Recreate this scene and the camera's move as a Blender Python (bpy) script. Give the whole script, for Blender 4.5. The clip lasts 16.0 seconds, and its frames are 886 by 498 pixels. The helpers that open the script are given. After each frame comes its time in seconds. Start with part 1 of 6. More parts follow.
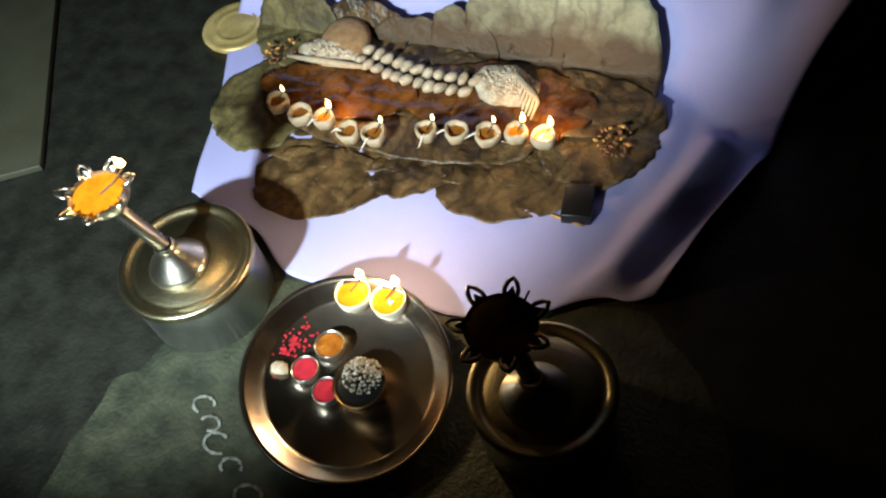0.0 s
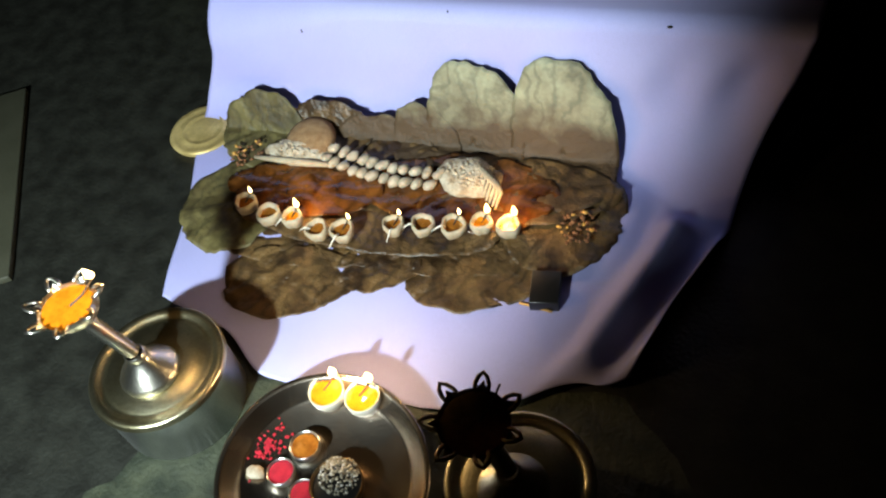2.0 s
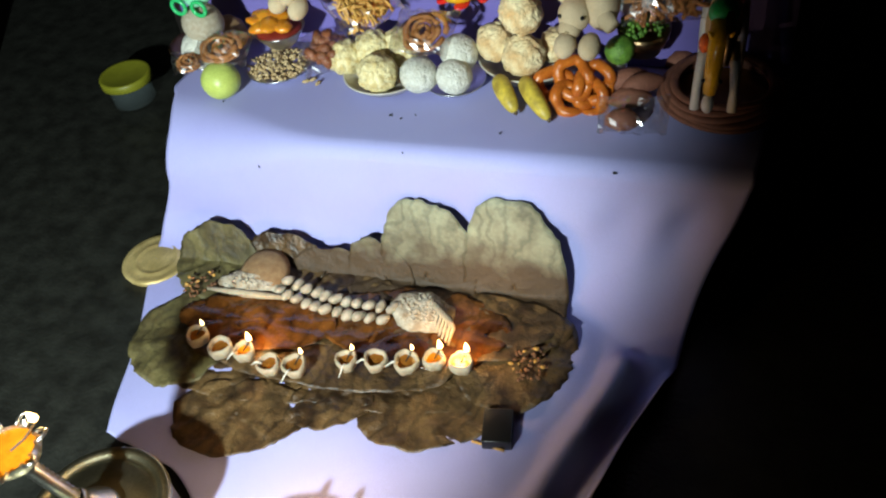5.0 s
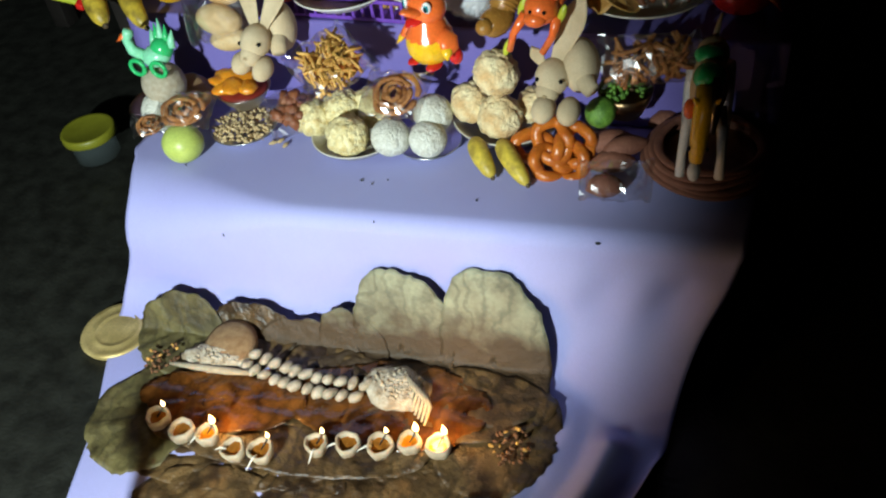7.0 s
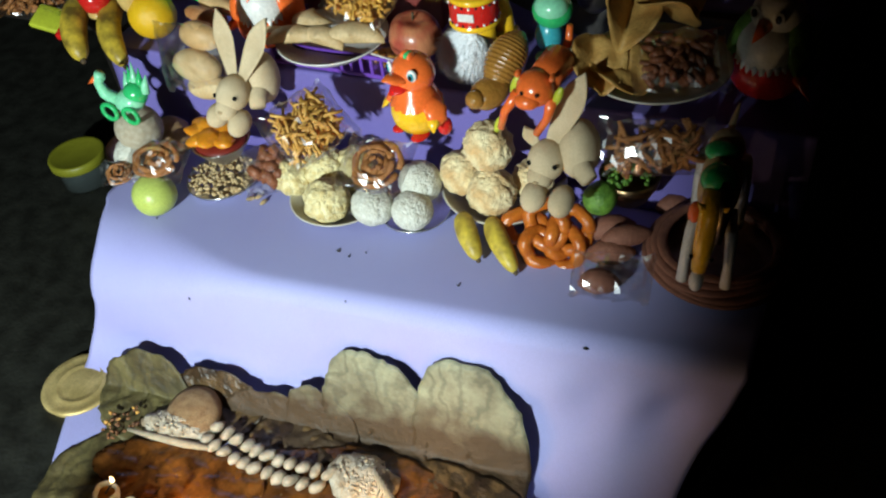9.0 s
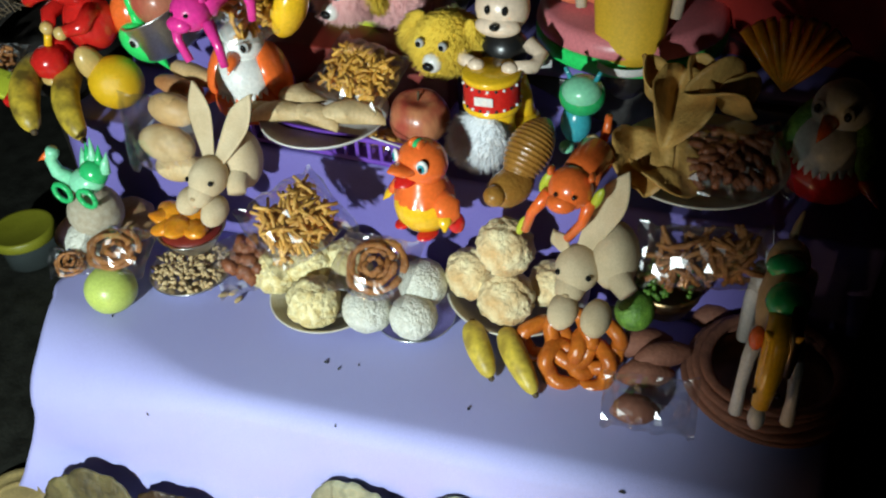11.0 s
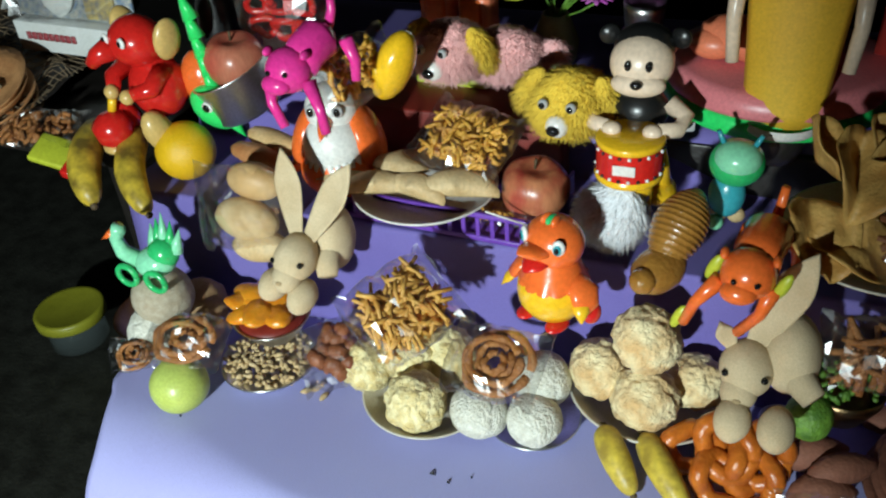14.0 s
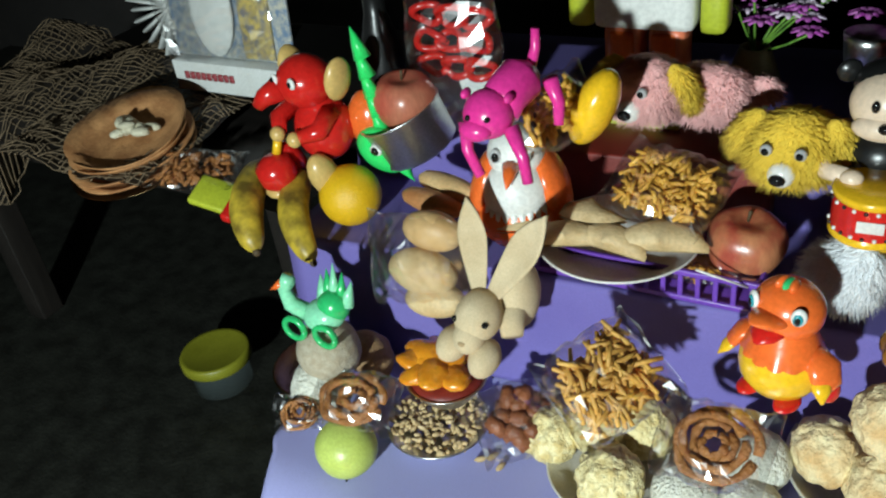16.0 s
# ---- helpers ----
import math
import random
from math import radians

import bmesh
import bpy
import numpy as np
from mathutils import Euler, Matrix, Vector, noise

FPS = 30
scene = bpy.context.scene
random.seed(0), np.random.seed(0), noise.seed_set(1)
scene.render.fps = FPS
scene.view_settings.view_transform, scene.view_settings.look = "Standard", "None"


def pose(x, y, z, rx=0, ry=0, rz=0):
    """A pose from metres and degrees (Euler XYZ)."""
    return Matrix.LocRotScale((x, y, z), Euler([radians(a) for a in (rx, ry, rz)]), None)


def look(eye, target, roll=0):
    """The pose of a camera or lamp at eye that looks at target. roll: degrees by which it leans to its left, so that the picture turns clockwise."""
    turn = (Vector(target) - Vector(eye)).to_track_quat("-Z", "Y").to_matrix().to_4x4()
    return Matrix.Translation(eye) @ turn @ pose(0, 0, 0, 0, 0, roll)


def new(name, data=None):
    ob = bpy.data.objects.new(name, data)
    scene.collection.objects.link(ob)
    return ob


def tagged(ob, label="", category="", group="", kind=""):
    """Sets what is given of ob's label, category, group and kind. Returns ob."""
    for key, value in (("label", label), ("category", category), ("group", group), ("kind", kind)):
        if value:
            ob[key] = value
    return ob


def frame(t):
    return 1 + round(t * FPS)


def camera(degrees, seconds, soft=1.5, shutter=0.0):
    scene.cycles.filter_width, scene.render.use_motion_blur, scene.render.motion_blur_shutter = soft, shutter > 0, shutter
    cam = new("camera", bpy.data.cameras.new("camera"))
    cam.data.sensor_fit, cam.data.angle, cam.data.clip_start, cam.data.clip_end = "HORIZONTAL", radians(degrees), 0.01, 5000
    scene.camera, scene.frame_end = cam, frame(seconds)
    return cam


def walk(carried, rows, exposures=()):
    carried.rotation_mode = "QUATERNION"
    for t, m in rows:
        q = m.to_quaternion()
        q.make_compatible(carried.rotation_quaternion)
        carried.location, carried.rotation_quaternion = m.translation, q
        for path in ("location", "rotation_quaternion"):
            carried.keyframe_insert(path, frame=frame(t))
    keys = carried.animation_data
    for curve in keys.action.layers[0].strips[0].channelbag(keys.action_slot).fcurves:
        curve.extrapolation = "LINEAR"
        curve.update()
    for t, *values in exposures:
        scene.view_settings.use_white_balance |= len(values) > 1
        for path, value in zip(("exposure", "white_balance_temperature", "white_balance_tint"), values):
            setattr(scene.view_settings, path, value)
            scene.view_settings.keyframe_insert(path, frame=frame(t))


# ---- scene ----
cam = camera(54.1, 16.0, 2.2)
PATH = [
    (0, (0.788, 0.364, 1.268), (0.05, 1.246, -0.368), -16.2),
    (0.5, (0.79, 0.364, 1.271), (0.064, 1.252, -0.367), -16.1),
    (1, (0.792, 0.367, 1.278), (0.08, 1.309, -0.337), -14.8),
    (1.5, (0.792, 0.369, 1.288), (0.059, 1.359, -0.288), -15.3),
    (2, (0.797, 0.375, 1.29), (0.063, 1.422, -0.248), -15.1),
    (2.5, (0.8, 0.381, 1.297), (0.079, 1.484, -0.208), -13.8),
    (3, (0.803, 0.394, 1.309), (0.1, 1.544, -0.169), -13.1),
    (3.5, (0.801, 0.391, 1.311), (0.113, 1.573, -0.148), -11.9),
    (4, (0.796, 0.393, 1.316), (0.104, 1.607, -0.114), -11.4),
    (4.5, (0.796, 0.394, 1.324), (0.102, 1.647, -0.072), -10.2),
    (6.8, (0.754, 0.479, 1.34), (0.128, 1.791, -0.034), -8.9),
    (7, (0.766, 0.505, 1.333), (0.111, 1.824, -0.021), -9.2),
    (7.5, (0.781, 0.599, 1.353), (0.102, 1.894, -0.012), -8.7),
    (8, (0.792, 0.662, 1.362), (0.063, 1.921, -0.009), -8.0),
    (8.5, (0.8, 0.691, 1.358), (0.059, 1.935, -0.021), -6.9),
    (9, (0.778, 0.716, 1.352), (0.051, 1.977, -0.019), -8.3),
    (9.5, (0.715, 0.754, 1.34), (0.046, 2.071, -0.009), -6.0),
    (9.7, (0.694, 0.769, 1.342), (0.032, 2.096, 0.0), -5.8),
    (11.8, (0.592, 0.876, 1.273), (-0.032, 2.286, -0.001), -2.4),
    (12, (0.571, 0.881, 1.273), (-0.036, 2.29, -0.009), -2.1),
    (12.5, (0.53, 0.895, 1.255), (-0.076, 2.328, -0.001), -1.9),
    (13, (0.513, 0.903, 1.245), (-0.106, 2.336, -0.005), -2.4),
    (13.5, (0.489, 0.922, 1.226), (-0.154, 2.343, -0.025), -3.4),
    (14, (0.47, 0.926, 1.23), (-0.258, 2.376, 0.059), -5.2),
    (14.5, (0.437, 0.933, 1.229), (-0.363, 2.358, 0.077), -6.3),
    (15, (0.405, 0.936, 1.23), (-0.476, 2.352, 0.126), -8.2),
    (15.5, (0.371, 0.943, 1.219), (-0.517, 2.344, 0.102), -7.8),
    (16, (0.336, 0.961, 1.212), (-0.603, 2.349, 0.12), -8.5),
]
walk(cam, [(t, look(eye, target, roll)) for t, eye, target, roll in PATH])

# ---- light ----
world = bpy.data.worlds.new("night_room")
world.use_nodes = True
scene.world = world
world.node_tree.nodes["Background"].inputs["Color"].default_value = (0.62, 0.62, 0.6, 1)
world.node_tree.nodes["Background"].inputs["Strength"].default_value = 0.19


def lamp(name, kind, energy, color, place, target=None, size=0.02):
    data = bpy.data.lights.new(name, kind)
    data.energy, data.color = energy, color
    ob = new(name, data)
    ob.matrix_world = look(place, target) if target else Matrix.Translation(place)
    if kind == "SPOT":
        data.shadow_soft_size = size
    if kind == "POINT":
        data.shadow_soft_size = size
    return data


torch = lamp("torch", "SPOT", 215, (0.85, 1.0, 1.0), (0.20, -0.25, 1.15), (-0.23, 0.98, 0.59), 0.035)
torch.spot_size, torch.spot_blend = radians(67), 0.55
lamp("flame_light", "POINT", 0.55, (1.0, 0.55, 0.18), (0.37, 1.185, 0.262), None, 0.012)
lamp("flame_light", "POINT", 0.30, (1.0, 0.55, 0.18), (0.03, 1.115, 0.262), None, 0.012)
lamp("flame_light", "POINT", 0.40, (1.0, 0.62, 0.25), (0.02, 0.785, 0.525), None, 0.01)
lamp("flame_light", "POINT", 1.4, (1.0, 0.66, 0.32), (0.275, 0.832, 0.330), None, 0.01)


# ---- materials ----
def material(name, color, rough=0.5, second=None, scale=30.0, amount=0.5, bump=0.15, grain=250.0, metal=0.0, alpha=1.0, emit=None, glow=0.0, sub=0.0, stretch=(1, 1, 1), coat=0.0, veins=0.0):
    m = bpy.data.materials.new(name)
    m.use_nodes = True
    nt = m.node_tree
    b = nt.nodes["Principled BSDF"]
    tex = nt.nodes.new("ShaderNodeTexCoord")
    mapping = nt.nodes.new("ShaderNodeMapping")
    mapping.inputs["Scale"].default_value = stretch
    nt.links.new(tex.outputs["Object"], mapping.inputs["Vector"])
    big = nt.nodes.new("ShaderNodeTexNoise")
    big.inputs["Scale"].default_value, big.inputs["Detail"].default_value = scale, 5
    fine = nt.nodes.new("ShaderNodeTexNoise")
    fine.inputs["Scale"].default_value, fine.inputs["Detail"].default_value = grain, 3
    for n in (big, fine):
        nt.links.new(mapping.outputs["Vector"], n.inputs["Vector"])
    ramp = nt.nodes.new("ShaderNodeMapRange")
    ramp.inputs["From Min"].default_value, ramp.inputs["From Max"].default_value = 0.35, 0.65
    ramp.inputs["To Max"].default_value = amount
    nt.links.new(big.outputs["Fac"], ramp.inputs["Value"])
    mix = nt.nodes.new("ShaderNodeMix")
    mix.data_type = "RGBA"
    second = second or tuple(c * 0.6 for c in color)
    mix.inputs["A"].default_value, mix.inputs["B"].default_value = (*color, 1), (*second, 1)
    nt.links.new(ramp.outputs["Result"], mix.inputs["Factor"])
    out = mix.outputs["Result"]
    grit = nt.nodes.new("ShaderNodeMix")
    grit.data_type, grit.blend_type = "RGBA", "MULTIPLY"
    grit.inputs["Factor"].default_value = 0.35
    tone = nt.nodes.new("ShaderNodeMapRange")
    tone.inputs["From Min"].default_value, tone.inputs["From Max"].default_value = 0.3, 0.7
    tone.inputs["To Min"].default_value, tone.inputs["To Max"].default_value = 0.6, 1.15
    nt.links.new(fine.outputs["Fac"], tone.inputs["Value"])
    nt.links.new(out, grit.inputs["A"])
    nt.links.new(tone.outputs["Result"], grit.inputs["B"])
    out = grit.outputs["Result"]
    if veins:
        lines = nt.nodes.new("ShaderNodeTexWave")
        lines.inputs["Scale"].default_value, lines.inputs["Distortion"].default_value = 9.0, 14.0
        lines.inputs["Detail"].default_value, lines.inputs["Detail Scale"].default_value = 4.0, 1.6
        nt.links.new(mapping.outputs["Vector"], lines.inputs["Vector"])
        dark = nt.nodes.new("ShaderNodeMapRange")
        dark.inputs["From Max"].default_value, dark.inputs["To Min"].default_value = 0.5, 1.0 - veins
        nt.links.new(lines.outputs["Fac"], dark.inputs["Value"])
        vein = nt.nodes.new("ShaderNodeMix")
        vein.data_type, vein.blend_type = "RGBA", "MULTIPLY"
        vein.inputs["Factor"].default_value = 1.0
        nt.links.new(out, vein.inputs["A"])
        nt.links.new(dark.outputs["Result"], vein.inputs["B"])
        out = vein.outputs["Result"]
    nt.links.new(out, b.inputs["Base Color"])
    b.inputs["Roughness"].default_value, b.inputs["Metallic"].default_value = rough, metal
    b.inputs["Alpha"].default_value = alpha
    b.inputs["Coat Weight"].default_value = coat
    if sub:
        b.inputs["Subsurface Weight"].default_value = sub
        b.inputs["Subsurface Scale"].default_value = 0.004
    if glow:
        b.inputs["Emission Color"].default_value, b.inputs["Emission Strength"].default_value = (*emit, 1), glow
    if bump:
        both = nt.nodes.new("ShaderNodeMath")
        both.operation = "ADD"
        nt.links.new(big.outputs["Fac"], both.inputs[0])
        nt.links.new(fine.outputs["Fac"], both.inputs[1])
        relief = nt.nodes.new("ShaderNodeBump")
        relief.inputs["Strength"].default_value, relief.inputs["Distance"].default_value = bump, 0.004
        nt.links.new(both.outputs["Value"], relief.inputs["Height"])
        nt.links.new(relief.outputs["Normal"], b.inputs["Normal"])
    return m


M = {}
def mat(name, *a, **k):
    M[name] = material(name, *a, **k)


mat("dark_board", (0.055, 0.055, 0.035), 0.6, (0.035, 0.035, 0.02), 12, 0.6, 0.1, 200)
# lit and darkened tones of one floor, light put into the colour
mat("floor_lit", (0.060, 0.068, 0.042), 0.55, (0.022, 0.028, 0.018), 26, 0.95, 0.5, 140)
mat("floor_stone", (0.022, 0.023, 0.018), 0.5, (0.008, 0.008, 0.006), 22, 0.9, 0.35, 130)
# near-black colour stands in for missing light on walls and ceiling
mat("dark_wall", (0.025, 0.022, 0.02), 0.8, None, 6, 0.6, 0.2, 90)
mat("dark_wood", (0.02, 0.017, 0.015), 0.35, None, 9, 0.7, 0.15, 120, stretch=(1, 6, 1))
mat("cloth", (0.41, 0.42, 0.75), 0.85, (0.37, 0.36, 0.71), 5, 0.6, 0.08, 900)
# the same lavender cloth, darkened for the shadow behind the front row
mat("cloth_shaded", (0.17, 0.14, 0.42), 0.8, (0.12, 0.09, 0.34), 6, 0.6, 0.1, 800)
mat("chalk", (0.40, 0.42, 0.38), 0.9, (0.05, 0.06, 0.05), 120, 0.8, 0.3, 400)
mat("leaf", (0.15, 0.09, 0.035), 0.42, (0.028, 0.014, 0.006), 22, 0.95, 0.8, 110, veins=0.45)
mat("leaf_pale", (0.31, 0.31, 0.20), 0.65, (0.15, 0.13, 0.08), 24, 0.7, 0.6, 120, veins=0.30)
mat("leaf_green", (0.15, 0.125, 0.045), 0.6, (0.05, 0.035, 0.012), 22, 0.8, 0.5, 120, veins=0.35)
mat("leaf_wet", (0.17, 0.062, 0.013), 0.2, (0.035, 0.012, 0.004), 26, 0.9, 0.5, 100, veins=0.35)
mat("dough", (0.46, 0.39, 0.28), 0.7, (0.30, 0.22, 0.13), 60, 0.6, 0.25, 400, sub=0.1)
mat("oil", (0.34, 0.13, 0.02), 0.06, (0.12, 0.03, 0.004), 60, 0.7, 0.05, 200)
# flame light seen in the oil, put in as a faint emission
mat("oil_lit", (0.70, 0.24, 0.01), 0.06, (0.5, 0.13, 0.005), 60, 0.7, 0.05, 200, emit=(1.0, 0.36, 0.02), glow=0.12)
mat("flame", (1.0, 0.8, 0.4), 0.5, None, 10, 0.1, 0, 100, emit=(1.0, 0.70, 0.28), glow=9.0)
mat("burnt_wick", (0.12, 0.08, 0.05), 0.9, None, 100, 0.4, 0.2, 500)
mat("wick", (0.8, 0.78, 0.7), 0.9, None, 100, 0.4, 0.2, 500)
mat("bead", (0.48, 0.42, 0.32), 0.5, (0.26, 0.20, 0.13), 70, 0.7, 0.2, 400, sub=0.1)
mat("white_lump", (0.58, 0.52, 0.41), 0.7, (0.28, 0.18, 0.09), 70, 0.8, 0.6, 350)
mat("spice", (0.30, 0.13, 0.05), 0.6, (0.12, 0.05, 0.02), 120, 0.8, 0.4, 600)
mat("tray_steel", (0.52, 0.45, 0.37), 0.22, (0.30, 0.22, 0.16), 18, 0.6, 0.06, 300, metal=1.0)
mat("steel_brushed", (0.80, 0.81, 0.80), 0.38, (0.62, 0.63, 0.62), 14, 0.5, 0.12, 300, metal=1.0)
mat("steel", (0.72, 0.73, 0.72), 0.28, (0.45, 0.46, 0.45), 12, 0.5, 0.05, 350, metal=1.0)
mat("tin", (0.56, 0.52, 0.36), 0.34, (0.30, 0.25, 0.12), 16, 0.7, 0.12, 260, metal=1.0)
mat("gold_tin", (0.85, 0.66, 0.28), 0.5, (0.42, 0.30, 0.10), 26, 0.7, 0.2, 260, metal=0.55)
mat("silver", (0.74, 0.72, 0.66), 0.28, (0.55, 0.5, 0.4), 30, 0.5, 0.08, 300, metal=1.0)
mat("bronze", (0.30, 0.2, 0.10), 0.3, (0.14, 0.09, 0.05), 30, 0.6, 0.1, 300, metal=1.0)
mat("red_powder", (0.55, 0.015, 0.04), 0.95, (0.3, 0.005, 0.02), 80, 0.7, 0.5, 700)
mat("grain_mix", (0.50, 0.46, 0.36), 0.8, (0.2, 0.17, 0.12), 150, 0.9, 0.5, 700)
mat("black", (0.012, 0.012, 0.012), 0.3, None, 20, 0.4, 0.05, 200)
mat("ceramic", (0.60, 0.57, 0.49), 0.3, (0.42, 0.38, 0.3), 15, 0.5, 0.05, 300, coat=0.2)
mat("ceramic_white", (0.72, 0.70, 0.66), 0.3, None, 15, 0.2, 0.05, 300)
mat("laddu", (0.86, 0.77, 0.44), 0.85, (0.58, 0.42, 0.14), 100, 0.8, 1.0, 170)
mat("laddu_top", (0.84, 0.73, 0.44), 0.85, (0.50, 0.25, 0.06), 38, 0.7, 1.0, 170)
mat("coconut", (0.74, 0.74, 0.65), 0.95, (0.54, 0.53, 0.43), 110, 0.7, 0.9, 300)
mat("grey_ball", (0.45, 0.40, 0.30), 0.9, (0.33, 0.27, 0.18), 120, 0.7, 0.5, 500)
mat("brown_ball", (0.30, 0.19, 0.09), 0.8, (0.2, 0.1, 0.04), 90, 0.7, 0.5, 400)
mat("guava", (0.50, 0.60, 0.14), 0.35, (0.38, 0.46, 0.08), 25, 0.6, 0.12, 300)
mat("green_veg", (0.16, 0.34, 0.04), 0.5, (0.05, 0.14, 0.02), 80, 0.8, 0.5, 300)
mat("chakli", (0.46, 0.19, 0.05), 0.45, (0.28, 0.10, 0.03), 70, 0.8, 0.8, 350)
mat("sev", (0.70, 0.40, 0.09), 0.5, (0.50, 0.22, 0.04), 90, 0.7, 0.3, 350)
mat("sev_bright", (0.78, 0.44, 0.07), 0.45, (0.52, 0.21, 0.03), 90, 0.7, 0.4, 350)
mat("peanut", (0.58, 0.43, 0.22), 0.7, (0.36, 0.22, 0.09), 80, 0.7, 0.3, 400)
mat("jelly", (0.75, 0.30, 0.02), 0.2, (0.6, 0.18, 0.01), 40, 0.7, 0.2, 200, sub=0.2)
mat("jalebi", (0.60, 0.17, 0.02), 0.25, (0.35, 0.07, 0.01), 50, 0.7, 0.25, 250)
mat("red_brown", (0.30, 0.10, 0.04), 0.5, (0.16, 0.05, 0.02), 50, 0.7, 0.4, 250)
mat("root", (0.26, 0.10, 0.06), 0.75, (0.14, 0.05, 0.03), 30, 0.7, 0.4, 200)
mat("plush", (0.62, 0.50, 0.32), 0.95, (0.46, 0.34, 0.19), 26, 0.6, 0.22, 600)
mat("plush_dark", (0.42, 0.30, 0.16), 0.95, (0.34, 0.24, 0.12), 20, 0.5, 0.25, 700)
mat("eye_black", (0.01, 0.01, 0.01), 0.1, None, 20, 0.1, 0, 200)
mat("white_plastic", (0.78, 0.78, 0.74), 0.3, None, 30, 0.15, 0.03, 200)
mat("orange_plastic", (0.85, 0.16, 0.03), 0.22, (0.75, 0.11, 0.02), 30, 0.4, 0.04, 200, coat=0.3)
mat("yellow_plastic", (0.85, 0.50, 0.02), 0.22, (0.75, 0.4, 0.01), 30, 0.4, 0.04, 200, coat=0.3)
mat("red_plastic", (0.62, 0.02, 0.015), 0.2, (0.5, 0.012, 0.01), 30, 0.4, 0.04, 200, coat=0.3)
mat("beige_plastic", (0.62, 0.42, 0.14), 0.3, (0.5, 0.32, 0.1), 30, 0.4, 0.04, 200)
mat("green_plastic", (0.03, 0.48, 0.15), 0.22, (0.02, 0.38, 0.10), 30, 0.4, 0.04, 200, coat=0.3)
mat("mint_plastic", (0.25, 0.68, 0.42), 0.25, (0.2, 0.6, 0.36), 30, 0.4, 0.04, 200)
mat("neon_green", (0.03, 0.72, 0.16), 0.3, (0.02, 0.6, 0.1), 30, 0.4, 0.04, 200)
mat("teal_plastic", (0.04, 0.34, 0.40), 0.25, None, 30, 0.4, 0.04, 200)
mat("pink_plastic", (0.72, 0.04, 0.28), 0.25, (0.6, 0.02, 0.2), 30, 0.4, 0.04, 200)
mat("gold_plastic", (0.34, 0.16, 0.03), 0.22, (0.25, 0.11, 0.02), 50, 0.7, 0.3, 200, coat=0.4)
mat("skin_plastic", (0.80, 0.62, 0.46), 0.3, None, 30, 0.15, 0.03, 200)
mat("purple_plastic", (0.16, 0.06, 0.42), 0.3, (0.12, 0.04, 0.34), 20, 0.5, 0.04, 200)
mat("grey_plastic", (0.5, 0.5, 0.5), 0.3, None, 20, 0.3, 0.03, 200)
mat("lime", (0.50, 0.56, 0.04), 0.4, None, 20, 0.4, 0.1, 200)
mat("fur_pink", (0.86, 0.50, 0.48), 0.9, (0.76, 0.38, 0.37), 40, 0.6, 0.2, 500)
mat("fur_yellow", (0.80, 0.56, 0.06), 0.9, (0.66, 0.42, 0.03), 40, 0.6, 0.2, 500)
mat("fur_white", (0.82, 0.84, 0.86), 0.9, (0.7, 0.72, 0.75), 40, 0.4, 0.2, 500)
mat("banana", (0.66, 0.50, 0.06), 0.45, (0.14, 0.08, 0.02), 60, 0.62, 0.15, 160)
mat("banana_spotted", (0.74, 0.53, 0.05), 0.42, (0.05, 0.03, 0.012), 30, 0.85, 0.15, 160)
mat("banana_stem", (0.08, 0.05, 0.02), 0.7, None, 40, 0.5, 0.2, 200)
mat("orange_fruit", (0.78, 0.46, 0.012), 0.38, (0.70, 0.38, 0.01), 20, 0.5, 0.35, 450)
mat("apple", (0.34, 0.04, 0.03), 0.3, (0.52, 0.22, 0.10), 40, 0.85, 0.06, 220, stretch=(1, 1, 0.35))
mat("apple_pale", (0.40, 0.06, 0.04), 0.3, (0.55, 0.26, 0.15), 24, 0.6, 0.06, 220, stretch=(1, 1, 0.35))
mat("pastry", (0.66, 0.50, 0.28), 0.6, (0.50, 0.32, 0.13), 35, 0.7, 0.25, 250)
mat("bun", (0.68, 0.46, 0.22), 0.5, (0.52, 0.28, 0.09), 25, 0.6, 0.15, 250)
mat("bun_brown", (0.42, 0.17, 0.06), 0.4, (0.58, 0.32, 0.14), 25, 0.6, 0.15, 250)
mat("roti", (0.52, 0.26, 0.10), 0.75, (0.26, 0.10, 0.03), 30, 0.8, 0.35, 200)
mat("papad", (0.70, 0.42, 0.12), 0.45, (0.42, 0.19, 0.04), 30, 0.6, 0.35, 220)
mat("ghee", (0.66, 0.62, 0.46), 0.6, (0.4, 0.36, 0.24), 60, 0.7, 0.5, 300)
mat("net", (0.20, 0.14, 0.08), 0.8, (0.10, 0.07, 0.04), 60, 0.7, 0.2, 300)
mat("paper", (0.66, 0.68, 0.66), 0.6, (0.55, 0.56, 0.52), 30, 0.5, 0.05, 300)
mat("picture", (0.50, 0.48, 0.40), 0.35, (0.12, 0.20, 0.32), 110, 0.95, 0.05, 400)
mat("card_gold", (0.60, 0.45, 0.12), 0.4, (0.15, 0.16, 0.2), 80, 0.9, 0.05, 300)
mat("text_red", (0.35, 0.05, 0.06), 0.6, None, 60, 0.4, 0.02, 300)
mat("red_cloth", (0.50, 0.03, 0.02), 0.8, (0.36, 0.02, 0.015), 12, 0.6, 0.2, 500)
mat("yellow_board", (0.74, 0.44, 0.03), 0.6, (0.6, 0.33, 0.02), 14, 0.5, 0.06, 300)
mat("coral", (0.80, 0.22, 0.11), 0.35, (0.7, 0.17, 0.08), 14, 0.4, 0.05, 300)
mat("stool_pink", (0.75, 0.22, 0.24), 0.35, None, 14, 0.3, 0.05, 300)
mat("petal_purple", (0.40, 0.04, 0.38), 0.6, (0.6, 0.25, 0.55), 90, 0.6, 0.2, 400)
